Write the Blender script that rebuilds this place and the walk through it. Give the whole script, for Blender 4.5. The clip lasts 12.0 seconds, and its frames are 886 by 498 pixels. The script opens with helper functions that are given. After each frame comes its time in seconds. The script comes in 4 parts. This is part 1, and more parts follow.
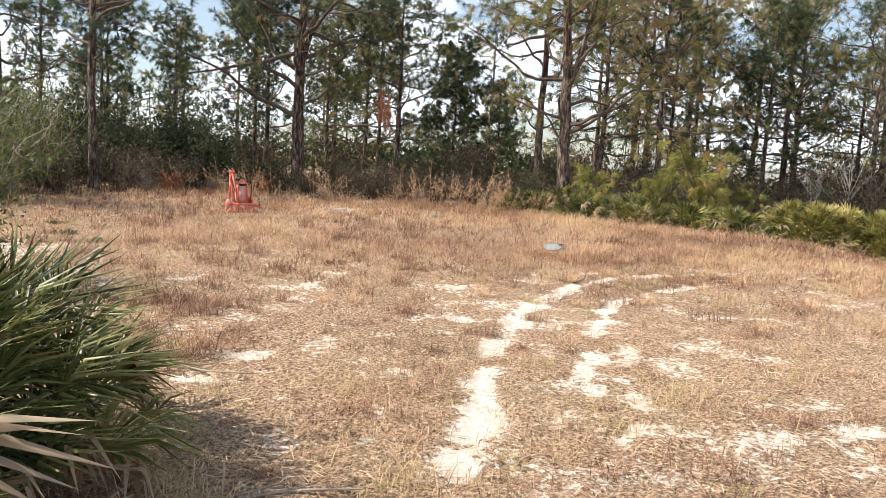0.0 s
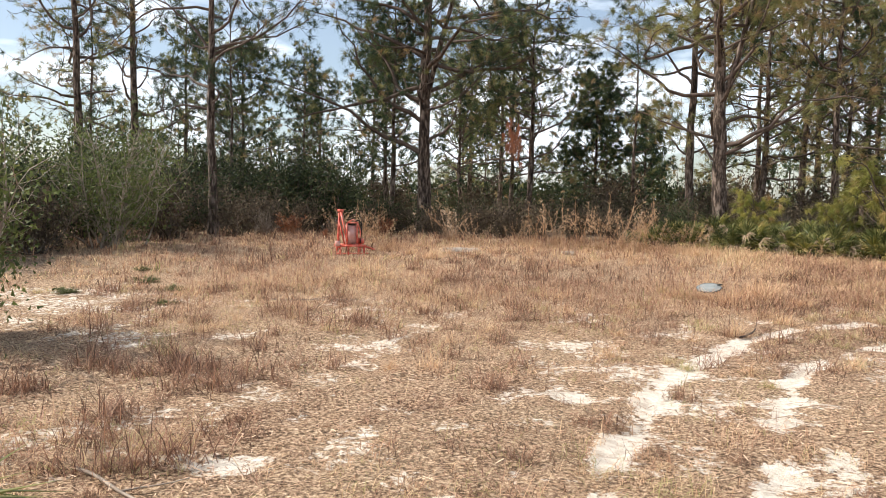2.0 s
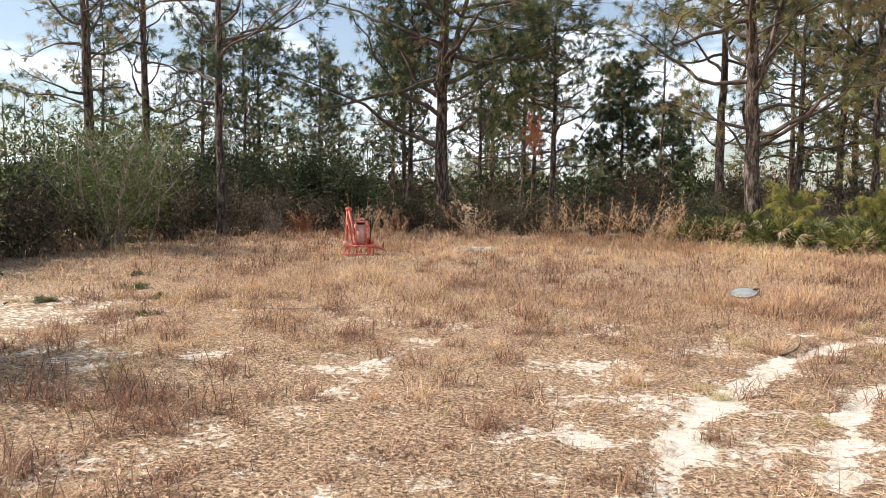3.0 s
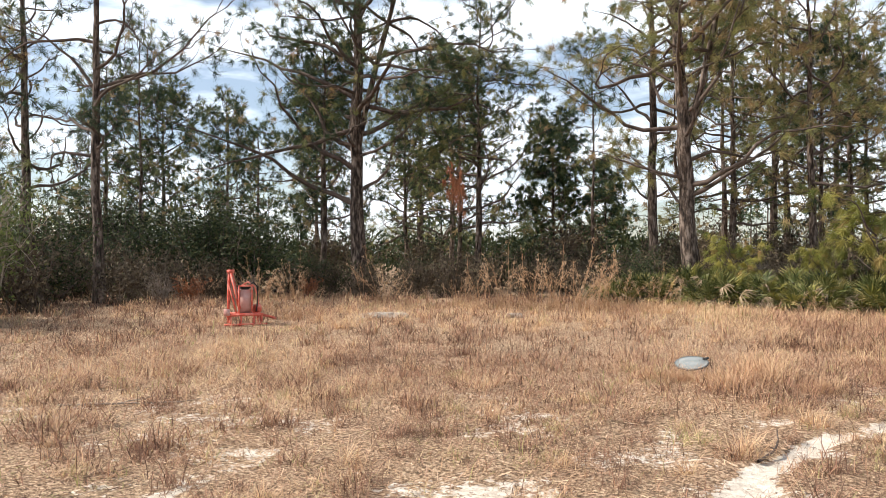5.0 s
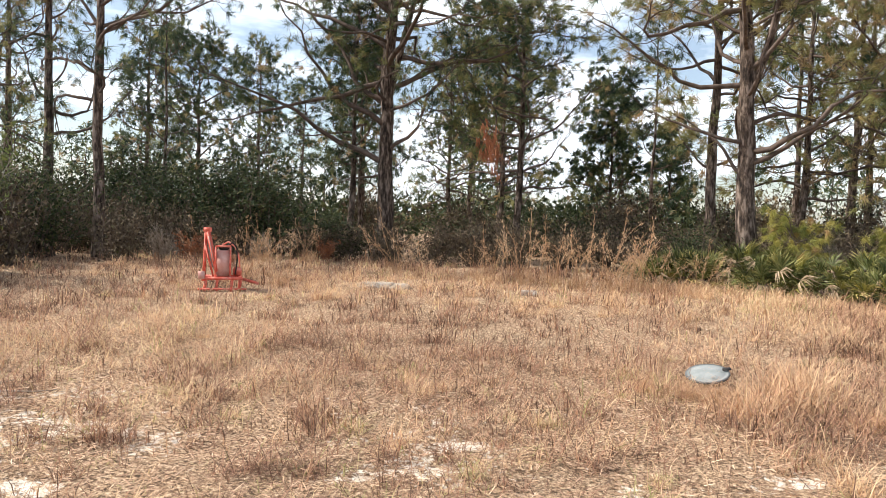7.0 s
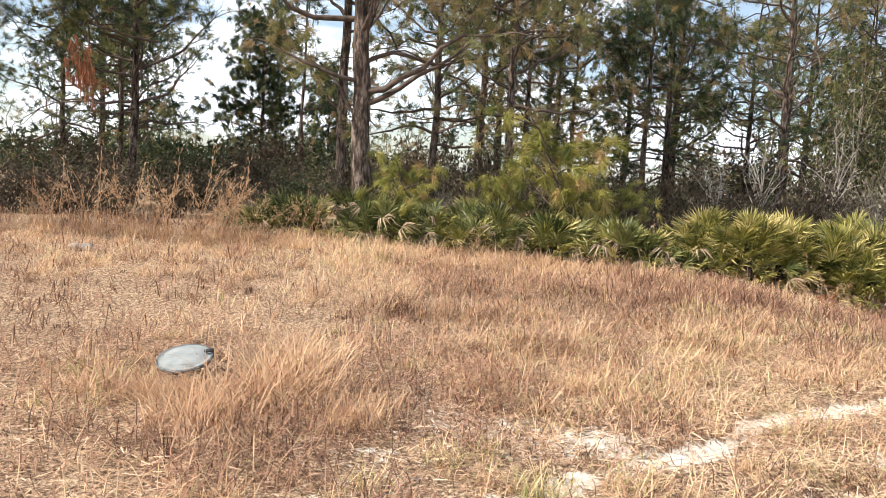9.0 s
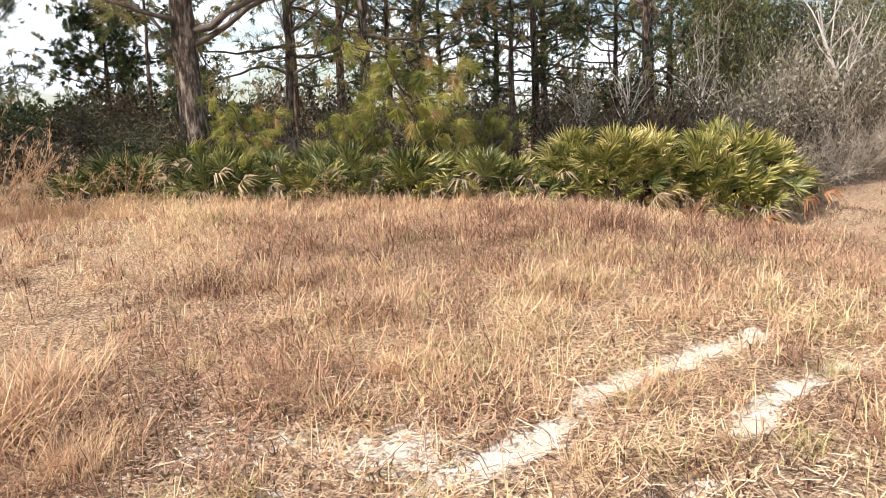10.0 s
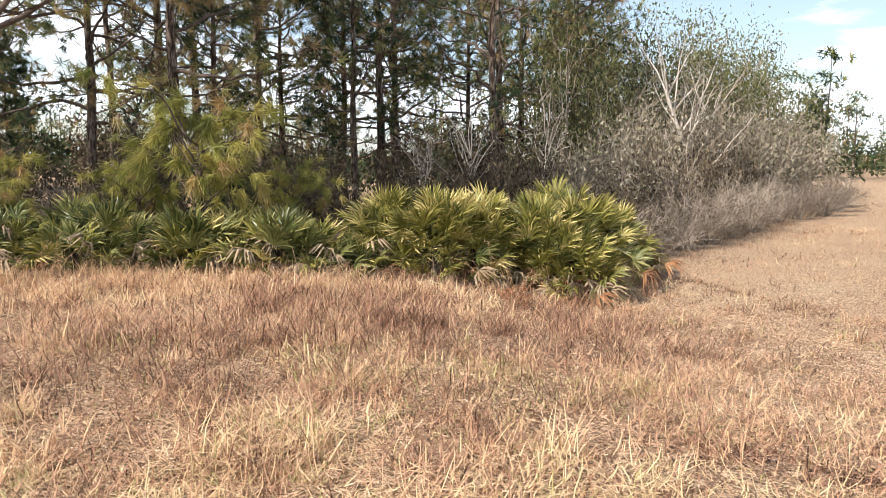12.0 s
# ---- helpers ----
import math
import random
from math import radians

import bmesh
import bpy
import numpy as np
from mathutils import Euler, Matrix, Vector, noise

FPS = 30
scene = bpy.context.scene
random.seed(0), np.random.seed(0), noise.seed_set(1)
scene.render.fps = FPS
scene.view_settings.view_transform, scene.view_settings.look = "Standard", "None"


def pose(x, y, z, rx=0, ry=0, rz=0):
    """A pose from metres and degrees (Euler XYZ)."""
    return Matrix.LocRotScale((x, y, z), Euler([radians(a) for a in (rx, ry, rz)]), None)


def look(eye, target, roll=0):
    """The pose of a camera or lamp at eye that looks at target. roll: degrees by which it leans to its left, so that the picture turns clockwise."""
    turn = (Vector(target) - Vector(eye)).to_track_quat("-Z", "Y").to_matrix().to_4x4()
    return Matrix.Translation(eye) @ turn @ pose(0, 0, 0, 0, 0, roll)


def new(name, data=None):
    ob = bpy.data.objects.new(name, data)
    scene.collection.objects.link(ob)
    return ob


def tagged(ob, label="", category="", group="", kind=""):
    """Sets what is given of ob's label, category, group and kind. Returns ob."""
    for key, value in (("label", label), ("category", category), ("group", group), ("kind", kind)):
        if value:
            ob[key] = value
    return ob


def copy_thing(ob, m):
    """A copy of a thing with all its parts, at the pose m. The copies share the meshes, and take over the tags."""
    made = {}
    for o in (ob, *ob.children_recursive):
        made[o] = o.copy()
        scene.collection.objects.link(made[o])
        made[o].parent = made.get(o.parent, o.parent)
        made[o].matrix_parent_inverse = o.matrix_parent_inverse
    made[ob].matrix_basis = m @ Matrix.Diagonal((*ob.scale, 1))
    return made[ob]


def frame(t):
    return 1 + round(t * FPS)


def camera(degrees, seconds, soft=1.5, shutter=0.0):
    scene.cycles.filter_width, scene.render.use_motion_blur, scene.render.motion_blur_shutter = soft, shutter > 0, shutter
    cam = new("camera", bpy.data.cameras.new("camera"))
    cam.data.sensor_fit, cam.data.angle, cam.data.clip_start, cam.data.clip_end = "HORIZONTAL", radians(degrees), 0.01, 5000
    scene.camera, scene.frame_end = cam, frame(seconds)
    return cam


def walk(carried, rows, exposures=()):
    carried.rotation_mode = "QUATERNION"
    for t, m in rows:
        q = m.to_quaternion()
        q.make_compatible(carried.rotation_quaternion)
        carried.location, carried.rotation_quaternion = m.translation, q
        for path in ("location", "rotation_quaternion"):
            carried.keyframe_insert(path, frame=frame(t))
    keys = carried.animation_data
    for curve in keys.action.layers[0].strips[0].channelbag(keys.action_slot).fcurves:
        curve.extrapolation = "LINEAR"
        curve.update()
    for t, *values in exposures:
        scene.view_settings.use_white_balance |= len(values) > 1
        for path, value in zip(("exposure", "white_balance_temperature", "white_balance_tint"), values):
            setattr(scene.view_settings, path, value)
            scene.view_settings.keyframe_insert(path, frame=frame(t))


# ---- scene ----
cam = camera(60.0, 12.0, soft=0.8)
PATH = [
    (0, (0.494, 1.173, 1.634), (0.414, 3.159, 1.409), 3.2),
    (0.5, (0.575, 1.777, 1.62), (0.562, 3.772, 1.485), 3.5),
    (1, (0.675, 2.412, 1.551), (0.479, 4.394, 1.361), 4.5),
    (1.5, (0.686, 2.948, 1.52), (0.366, 4.917, 1.383), 2.7),
    (2, (0.752, 3.538, 1.446), (0.287, 5.478, 1.312), 1.0),
    (2.5, (0.724, 3.921, 1.474), (0.165, 5.834, 1.309), 1.8),
    (2.7, (0.761, 4.148, 1.511), (0.216, 6.065, 1.349), 0.9),
    (4.3, (0.817, 6.085, 1.36), (0.334, 8.026, 1.328), 1.0),
    (4.5, (0.838, 6.262, 1.36), (0.388, 8.211, 1.339), 0.7),
    (5, (0.911, 6.84, 1.373), (0.53, 8.803, 1.389), -0.5),
    (5.5, (1.086, 7.367, 1.376), (0.604, 9.307, 1.315), 1.0),
    (6, (1.187, 7.927, 1.365), (0.591, 9.834, 1.272), 0.0),
    (6.5, (1.39, 8.371, 1.421), (0.772, 10.27, 1.318), -0.8),
    (7, (1.575, 8.847, 1.405), (1.025, 10.769, 1.326), 1.8),
    (7.5, (1.848, 9.381, 1.422), (1.617, 11.366, 1.345), -1.0),
    (7.7, (1.994, 9.598, 1.438), (1.818, 11.587, 1.327), 1.5),
    (9.3, (3.235, 10.927, 1.429), (3.58, 12.88, 1.175), 1.1),
    (9.5, (3.408, 11.133, 1.434), (3.798, 13.07, 1.123), -0.5),
    (10, (3.837, 11.569, 1.438), (4.355, 13.468, 1.087), -2.1),
    (10.5, (4.191, 11.918, 1.439), (4.906, 13.76, 1.126), 1.3),
    (11, (4.64, 12.398, 1.429), (5.484, 14.186, 1.126), -1.0),
    (11.5, (5.13, 12.793, 1.545), (5.915, 14.606, 1.237), -1.8),
    (12, (5.537, 13.166, 1.594), (6.37, 14.967, 1.347), -0.1),
]
walk(cam, [(t, look(e, g, r)) for t, e, g, r in PATH], exposures=[(0.0, 0.58), (2.0, 0.42), (5.0, 0.46), (7.5, 0.66), (9.5, 0.69), (12.0, 0.68)])

# ---- light ----
SUN = Vector((-0.96, -0.16, 0.88)).normalized()
world = bpy.data.worlds.new("world")
scene.world = world
world.use_nodes = True
wt = world.node_tree
sky = wt.nodes.new("ShaderNodeTexSky")
sky.sky_type, sky.sun_disc = "NISHITA", False
sky.sun_elevation, sky.sun_rotation = math.asin(SUN.z), math.atan2(SUN.x, SUN.y)
sky.air_density, sky.dust_density = 1.0, 1.0
coord = wt.nodes.new("ShaderNodeTexCoord")
squash = wt.nodes.new("ShaderNodeMapping")
squash.inputs["Scale"].default_value = (1.6, 1.2, 6.0)
cloud = wt.nodes.new("ShaderNodeTexNoise")
cloud.inputs["Scale"].default_value, cloud.inputs["Detail"].default_value, cloud.inputs["Roughness"].default_value = 1.6, 6, 0.55
ramp = wt.nodes.new("ShaderNodeMapRange")
ramp.inputs["From Min"].default_value, ramp.inputs["From Max"].default_value = 0.45, 0.56
ramp.inputs["To Min"].default_value = 0.12
mix = wt.nodes.new("ShaderNodeMix")
mix.data_type = "RGBA"
mix.inputs["B"].default_value = (10.9, 11.7, 12.5, 1)
wt.links.new(coord.outputs["Generated"], squash.inputs["Vector"])
wt.links.new(squash.outputs[0], cloud.inputs["Vector"])
wt.links.new(cloud.outputs["Fac"], ramp.inputs["Value"])
split = wt.nodes.new("ShaderNodeSeparateXYZ")
thin = wt.nodes.new("ShaderNodeMapRange")
thin.inputs["From Min"].default_value, thin.inputs["From Max"].default_value = 0.35, 0.8
thin.inputs["To Min"].default_value, thin.inputs["To Max"].default_value = 1.0, 0.05
cover = wt.nodes.new("ShaderNodeMath")
cover.operation = "MULTIPLY"
wt.links.new(coord.outputs["Generated"], split.inputs[0])
wt.links.new(split.outputs["Z"], thin.inputs["Value"])
wt.links.new(ramp.outputs[0], cover.inputs[0])
wt.links.new(thin.outputs[0], cover.inputs[1])
wt.links.new(cover.outputs[0], mix.inputs["Factor"])
wt.links.new(sky.outputs[0], mix.inputs["A"])
wt.links.new(mix.outputs["Result"], wt.nodes["Background"].inputs["Color"])
wt.nodes["Background"].inputs["Strength"].default_value = 0.105
sun = new("sun", bpy.data.lights.new("sun", "SUN"))
sun.data.energy, sun.data.angle, sun.data.color = 5.0, radians(0.6), (1.0, 0.95, 0.87)
sun.matrix_world = look(SUN * 50, (0, 0, 0))

# ---- materials ----


def material(name, ramp_colours, scale=8.0, rough=0.9, bump=0.0, bump_scale=60.0, metal=0.0, tint="", stretch=(1, 1, 1), through_light=0.0, spread=0.5, span=0.4):
    """A surface whose colour runs through ramp_colours, by the mesh's tint or by noise, with finer grain upon it."""
    m = bpy.data.materials.new(name)
    m.use_nodes = True
    t = m.node_tree
    n, link = t.nodes, t.links.new
    b = n["Principled BSDF"]
    b.inputs["Roughness"].default_value, b.inputs["Metallic"].default_value = rough, metal
    b.inputs["Specular IOR Level"].default_value = 0.25
    tc = n.new("ShaderNodeTexCoord")
    mp = n.new("ShaderNodeMapping")
    mp.inputs["Scale"].default_value = stretch
    link(tc.outputs["Object"], mp.inputs["Vector"])
    no = n.new("ShaderNodeTexNoise")
    no.inputs["Scale"].default_value, no.inputs["Detail"].default_value, no.inputs["Roughness"].default_value = scale, 5, 0.65
    link(mp.outputs[0], no.inputs["Vector"])
    value = no.outputs["Fac"]
    if tint:
        at = n.new("ShaderNodeAttribute")
        at.attribute_name = tint
        ma = n.new("ShaderNodeMath")
        ma.operation = "MULTIPLY_ADD"
        ma.inputs[1].default_value = spread
        link(no.outputs["Fac"], ma.inputs[0])
        ad = n.new("ShaderNodeMath")
        ad.operation = "SUBTRACT"
        ad.inputs[1].default_value = spread * 0.5
        link(at.outputs["Fac"], ad.inputs[0])
        link(ad.outputs[0], ma.inputs[2])
        value = ma.outputs[0]
    cr = n.new("ShaderNodeValToRGB")
    lo, hi = (0.0, 1.0) if tint else (0.5 - span / 2, 0.5 + span / 2)
    els = cr.color_ramp.elements
    k = len(ramp_colours)
    while len(els) < k:
        els.new(0.5)
    for i, c in enumerate(ramp_colours):
        els[i].position = lo + (hi - lo) * i / (k - 1)
        els[i].color = (*c, 1)
    link(value, cr.inputs["Fac"])
    link(cr.outputs["Color"], b.inputs["Base Color"])
    if bump:
        bn = n.new("ShaderNodeTexNoise")
        bn.inputs["Scale"].default_value, bn.inputs["Detail"].default_value = bump_scale, 4
        link(mp.outputs[0], bn.inputs["Vector"])
        bp = n.new("ShaderNodeBump")
        bp.inputs["Strength"].default_value, bp.inputs["Distance"].default_value = bump, 0.02
        link(bn.outputs["Fac"], bp.inputs["Height"])
        link(bp.outputs[0], b.inputs["Normal"])
    if through_light:
        tr = n.new("ShaderNodeBsdfTranslucent")
        link(cr.outputs["Color"], tr.inputs["Color"])
        mx = n.new("ShaderNodeMixShader")
        mx.inputs[0].default_value = through_light
        link(b.outputs[0], mx.inputs[1])
        link(tr.outputs[0], mx.inputs[2])
        link(mx.outputs[0], n["Material Output"].inputs["Surface"])
    return m


def ground_material():
    m = bpy.data.materials.new("straw_gap_shade_and_sand")
    m.use_nodes = True
    t = m.node_tree
    n, link = t.nodes, t.links.new
    b = n["Principled BSDF"]
    b.inputs["Roughness"].default_value, b.inputs["Specular IOR Level"].default_value = 0.95, 0.1
    tc = n.new("ShaderNodeTexCoord")

    def noise_of(scale, detail=5, rough=0.6, stretch=(1, 1, 1), turn=0.0):
        mp = n.new("ShaderNodeMapping")
        mp.inputs["Scale"].default_value, mp.inputs["Rotation"].default_value = stretch, (0, 0, turn)
        link(tc.outputs["Object"], mp.inputs["Vector"])
        no = n.new("ShaderNodeTexNoise")
        no.inputs["Scale"].default_value, no.inputs["Detail"].default_value, no.inputs["Roughness"].default_value = scale, detail, rough
        link(mp.outputs[0], no.inputs["Vector"])
        return no.outputs["Fac"]

    def ramp_of(value, stops):
        cr = n.new("ShaderNodeValToRGB")
        els = cr.color_ramp.elements
        while len(els) < len(stops):
            els.new(0.5)
        for e, (p, c) in zip(els, stops):
            e.position, e.color = p, (*c, 1)
        link(value, cr.inputs["Fac"])
        return cr.outputs["Color"]

    def blend(f, a, c, mode="MIX"):
        mx = n.new("ShaderNodeMix")
        mx.data_type, mx.blend_type = "RGBA", mode
        if isinstance(f, float):
            mx.inputs["Factor"].default_value = f
        else:
            link(f, mx.inputs["Factor"])
        link(a, mx.inputs["A"])
        link(c, mx.inputs["B"])
        return mx.outputs["Result"]

    # The near-black stop paints the shade in gaps between straws into the colour.
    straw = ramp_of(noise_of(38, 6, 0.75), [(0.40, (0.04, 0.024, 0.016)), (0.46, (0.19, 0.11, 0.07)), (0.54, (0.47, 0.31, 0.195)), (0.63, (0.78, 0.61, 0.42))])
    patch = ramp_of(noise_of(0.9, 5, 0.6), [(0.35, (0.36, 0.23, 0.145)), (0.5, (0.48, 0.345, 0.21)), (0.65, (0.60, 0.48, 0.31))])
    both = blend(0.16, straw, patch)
    sandy = ramp_of(noise_of(16, 6, 0.7), [(0.3, (0.52, 0.42, 0.32)), (0.5, (0.78, 0.68, 0.56)), (0.65, (0.88, 0.81, 0.70))])
    at = n.new("ShaderNodeAttribute")
    at.attribute_name = "sand"
    ma = n.new("ShaderNodeMath")
    ma.operation = "MULTIPLY_ADD"
    ma.inputs[1].default_value = 1.7
    link(noise_of(15, 6, 0.72), ma.inputs[0])
    link(at.outputs["Fac"], ma.inputs[2])
    mr = n.new("ShaderNodeMapRange")
    mr.inputs["From Min"].default_value, mr.inputs["From Max"].default_value = 1.27, 1.38
    link(ma.outputs[0], mr.inputs["Value"])
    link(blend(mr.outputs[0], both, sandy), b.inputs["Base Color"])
    bp = n.new("ShaderNodeBump")
    bp.inputs["Strength"].default_value, bp.inputs["Distance"].default_value = 0.7, 0.03
    link(noise_of(45, 6, 0.75), bp.inputs["Height"])
    link(bp.outputs[0], b.inputs["Normal"])
    return m


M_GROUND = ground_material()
M_GRASS = material("dry_grass", [(0.12, 0.065, 0.042), (0.40, 0.215, 0.14), (0.60, 0.375, 0.225), (0.80, 0.59, 0.36), (0.34, 0.32, 0.12)], 3.0, 0.75, tint="tint", through_light=0.25, spread=0.25)
M_STRAW = material("fallen_straw", [(0.13, 0.075, 0.05), (0.50, 0.31, 0.20), (0.82, 0.61, 0.42)], 3.0, 0.8, tint="tint", spread=0.2)
M_PLUME = material("plume_grass", [(0.30, 0.17, 0.095), (0.56, 0.35, 0.20), (0.76, 0.56, 0.36)], 5.0, 0.8, tint="tint", through_light=0.3)
M_BARK = material("pine_bark", [(0.022, 0.016, 0.013), (0.085, 0.06, 0.045), (0.24, 0.185, 0.15)], 11.0, 0.95, 1.0, 30, stretch=(1, 1, 0.3), span=0.24)
M_TWIG = material("pine_limb_bark", [(0.05, 0.037, 0.03), (0.17, 0.125, 0.10)], 6.0, 0.95)
M_GREY_TWIG = material("bare_grey_twigs", [(0.20, 0.155, 0.12), (0.42, 0.35, 0.28)], 5.0, 0.9)
M_PALE_BARK = material("pale_bare_bark", [(0.34, 0.29, 0.24), (0.62, 0.56, 0.49)], 6.0, 0.85)
M_NEEDLE = material("pine_needles", [(0.018, 0.036, 0.02), (0.055, 0.085, 0.034), (0.29, 0.275, 0.095), (0.38, 0.25, 0.12)], 1.2, 0.5, tint="tint", through_light=0.25, spread=0.3)
M_YOUNG = material("young_pine_needles", [(0.07, 0.09, 0.025), (0.22, 0.225, 0.05), (0.46, 0.40, 0.11), (0.36, 0.22, 0.10)], 1.5, 0.5, tint="tint", through_light=0.3, spread=0.3)
M_RUST_NEEDLE = material("dead_rust_needles", [(0.26, 0.10, 0.05), (0.42, 0.17, 0.08)], 4.0, 0.8, tint="tint")
M_LEAF = material("shrub_leaves", [(0.012, 0.022, 0.010), (0.035, 0.05, 0.02), (0.085, 0.095, 0.036), (0.15, 0.11, 0.05)], 1.5, 0.75, tint="tint", through_light=0.2, spread=0.4)
M_LEAF_LIGHT = material("willowy_leaves", [(0.05, 0.07, 0.022), (0.13, 0.155, 0.045), (0.25, 0.26, 0.09)], 1.5, 0.5, tint="tint", through_light=0.3, spread=0.4)
M_LEAF_BROWN = material("brown_scrub_leaves", [(0.03, 0.022, 0.015), (0.095, 0.07, 0.045), (0.19, 0.145, 0.09), (0.10, 0.115, 0.045)], 1.5, 0.8, tint="tint", spread=0.4)
M_LEAF_OLIVE = material("olive_broad_leaves", [(0.03, 0.04, 0.016), (0.09, 0.10, 0.035), (0.20, 0.19, 0.075), (0.25, 0.18, 0.10)], 1.5, 0.6, tint="tint", through_light=0.2, spread=0.4)
M_LEAF_DUN = material("dun_thicket_leaves", [(0.08, 0.07, 0.045), (0.20, 0.17, 0.12), (0.30, 0.26, 0.19), (0.15, 0.16, 0.07)], 1.5, 0.8, tint="tint", spread=0.4)
# Green fronds kept dark; the yellow-green copy has sunlight put into its colour.
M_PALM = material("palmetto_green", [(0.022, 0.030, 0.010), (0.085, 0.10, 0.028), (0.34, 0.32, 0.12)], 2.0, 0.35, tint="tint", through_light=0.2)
M_PALM_SUNLIT = material("palmetto_sunlit_yellow", [(0.05, 0.06, 0.014), (0.28, 0.255, 0.06), (0.82, 0.65, 0.30)], 2.0, 0.38, tint="tint", through_light=0.25)
M_PALM_DEAD = material("dead_palmetto", [(0.13, 0.085, 0.05), (0.26, 0.18, 0.11), (0.40, 0.31, 0.21)], 4.0, 0.85, tint="tint")
M_PALM_RUST = material("rust_brown_palmetto", [(0.11, 0.045, 0.022), (0.25, 0.115, 0.055), (0.38, 0.21, 0.11)], 4.0, 0.85, tint="tint")
M_RED = material("faded_red_paint", [(0.50, 0.06, 0.04), (0.72, 0.15, 0.10), (0.80, 0.34, 0.26)], 9.0, 0.55, 0.25, 40)
M_PINK = material("sun_bleached_panel", [(0.50, 0.22, 0.18), (0.66, 0.42, 0.36)], 6.0, 0.6, 0.2, 30)
M_RUBBER = material("black_rubber", [(0.012, 0.012, 0.012), (0.035, 0.033, 0.03)], 12, 0.6)
M_STEEL = material("worn_steel", [(0.25, 0.22, 0.2), (0.45, 0.42, 0.4)], 12, 0.4, metal=0.8)
M_CONCRETE = material("pale_concrete", [(0.24, 0.19, 0.15), (0.42, 0.35, 0.28), (0.56, 0.49, 0.41)], 12, 0.9, 0.5, 50)
M_PLASTIC = material("grey_blue_plastic", [(0.20, 0.22, 0.215), (0.32, 0.33, 0.315)], 7, 0.85, 0.1, 30)
M_RIM = material("weathered_grey_rim", [(0.09, 0.095, 0.095), (0.20, 0.21, 0.21)], 9, 0.8)
M_DARK = material("dark_rim", [(0.03, 0.03, 0.03), (0.08, 0.075, 0.07)], 9, 0.7)

# ---- helpers ----
LATTICE = np.random.default_rng(3).random((257, 257))


def field(x, y, size, shift=0.0):
    """Smooth random values 0 to 1 over the plan, with bumps of that size."""
    u, v = np.asarray(x) / size + 91.3 + shift * 17.1, np.asarray(y) / size + 57.7 + shift * 9.7
    i, j = np.floor(u).astype(int), np.floor(v).astype(int)
    a, b = u - i, v - j
    a, b = a * a * (3 - 2 * a), b * b * (3 - 2 * b)
    i, j = i % 256, j % 256
    return (LATTICE[i, j] * (1 - a) + LATTICE[i + 1, j] * a) * (1 - b) + (LATTICE[i, j + 1] * (1 - a) + LATTICE[i + 1, j + 1] * a) * b


def smooth(v, lo, hi):
    t = np.clip((np.asarray(v, float) - lo) / (hi - lo), 0, 1)
    return t * t * (3 - 2 * t)


def height(x, y):
    """The lie of the land."""
    x, y = np.asarray(x, float), np.asarray(y, float)
    z = 0.15 * smooth(y, 14, 22) * (1 - smooth(x, 3, 7)) + 0.12 * smooth(-x, 5, 10) * smooth(y, 12, 20)
    z = z - 0.62 * smooth(x, 7.5, 12.5) * smooth(y, 12, 18)
    far = smooth(np.hypot(x, y - 12), 3, 14)
    return z + (field(x, y, 3.1) - 0.5) * 0.10 * far + (field(x, y, 1.1, 2) - 0.5) * 0.03


def mesh_of(name, verts, faces, mat, tint=None, attr="tint", shade=False):
    """One mesh from arrays: verts (n, 3) and a list of (m, k) index arrays."""
    me = bpy.data.meshes.new(name)
    me.vertices.add(len(verts))
    me.vertices.foreach_set("co", np.ascontiguousarray(verts, dtype=np.float32).ravel())
    sizes = np.concatenate([np.full(len(f), f.shape[1]) for f in faces])
    me.loops.add(int(sizes.sum()))
    me.loops.foreach_set("vertex_index", np.concatenate([f.ravel() for f in faces]).astype(np.int32))
    me.polygons.add(len(sizes))
    me.polygons.foreach_set("loop_start", np.concatenate([[0], np.cumsum(sizes)[:-1]]).astype(np.int32))
    if shade:
        me.polygons.foreach_set("use_smooth", np.ones(len(sizes), dtype=bool))
    me.update(calc_edges=True)
    if tint is not None:
        me.attributes.new(attr, "FLOAT", "POINT").data.foreach_set("value", np.asarray(tint, dtype=np.float32))
    me.materials.append(mat)
    return me


class Heap:
    """Gathers pieces of geometry to become one mesh."""

    def __init__(self):
        self.v, self.f, self.t, self.n = [], {}, [], 0

    def add(self, v, faces, tint=0.5):
        for f in faces:
            self.f.setdefault(f.shape[1], []).append(f + self.n)
        self.v.append(v)
        self.t.append(np.broadcast_to(np.asarray(tint, float), (len(v),)))
        self.n += len(v)

    def mesh(self, name, mat, shade=False):
        return mesh_of(name, np.concatenate(self.v), [np.concatenate(f) for f in self.f.values()], mat, np.concatenate(self.t), shade=shade)


def child(name, me, parent, label=""):
    ob = new(name, me)
    ob.parent = parent
    return tagged(ob, label)


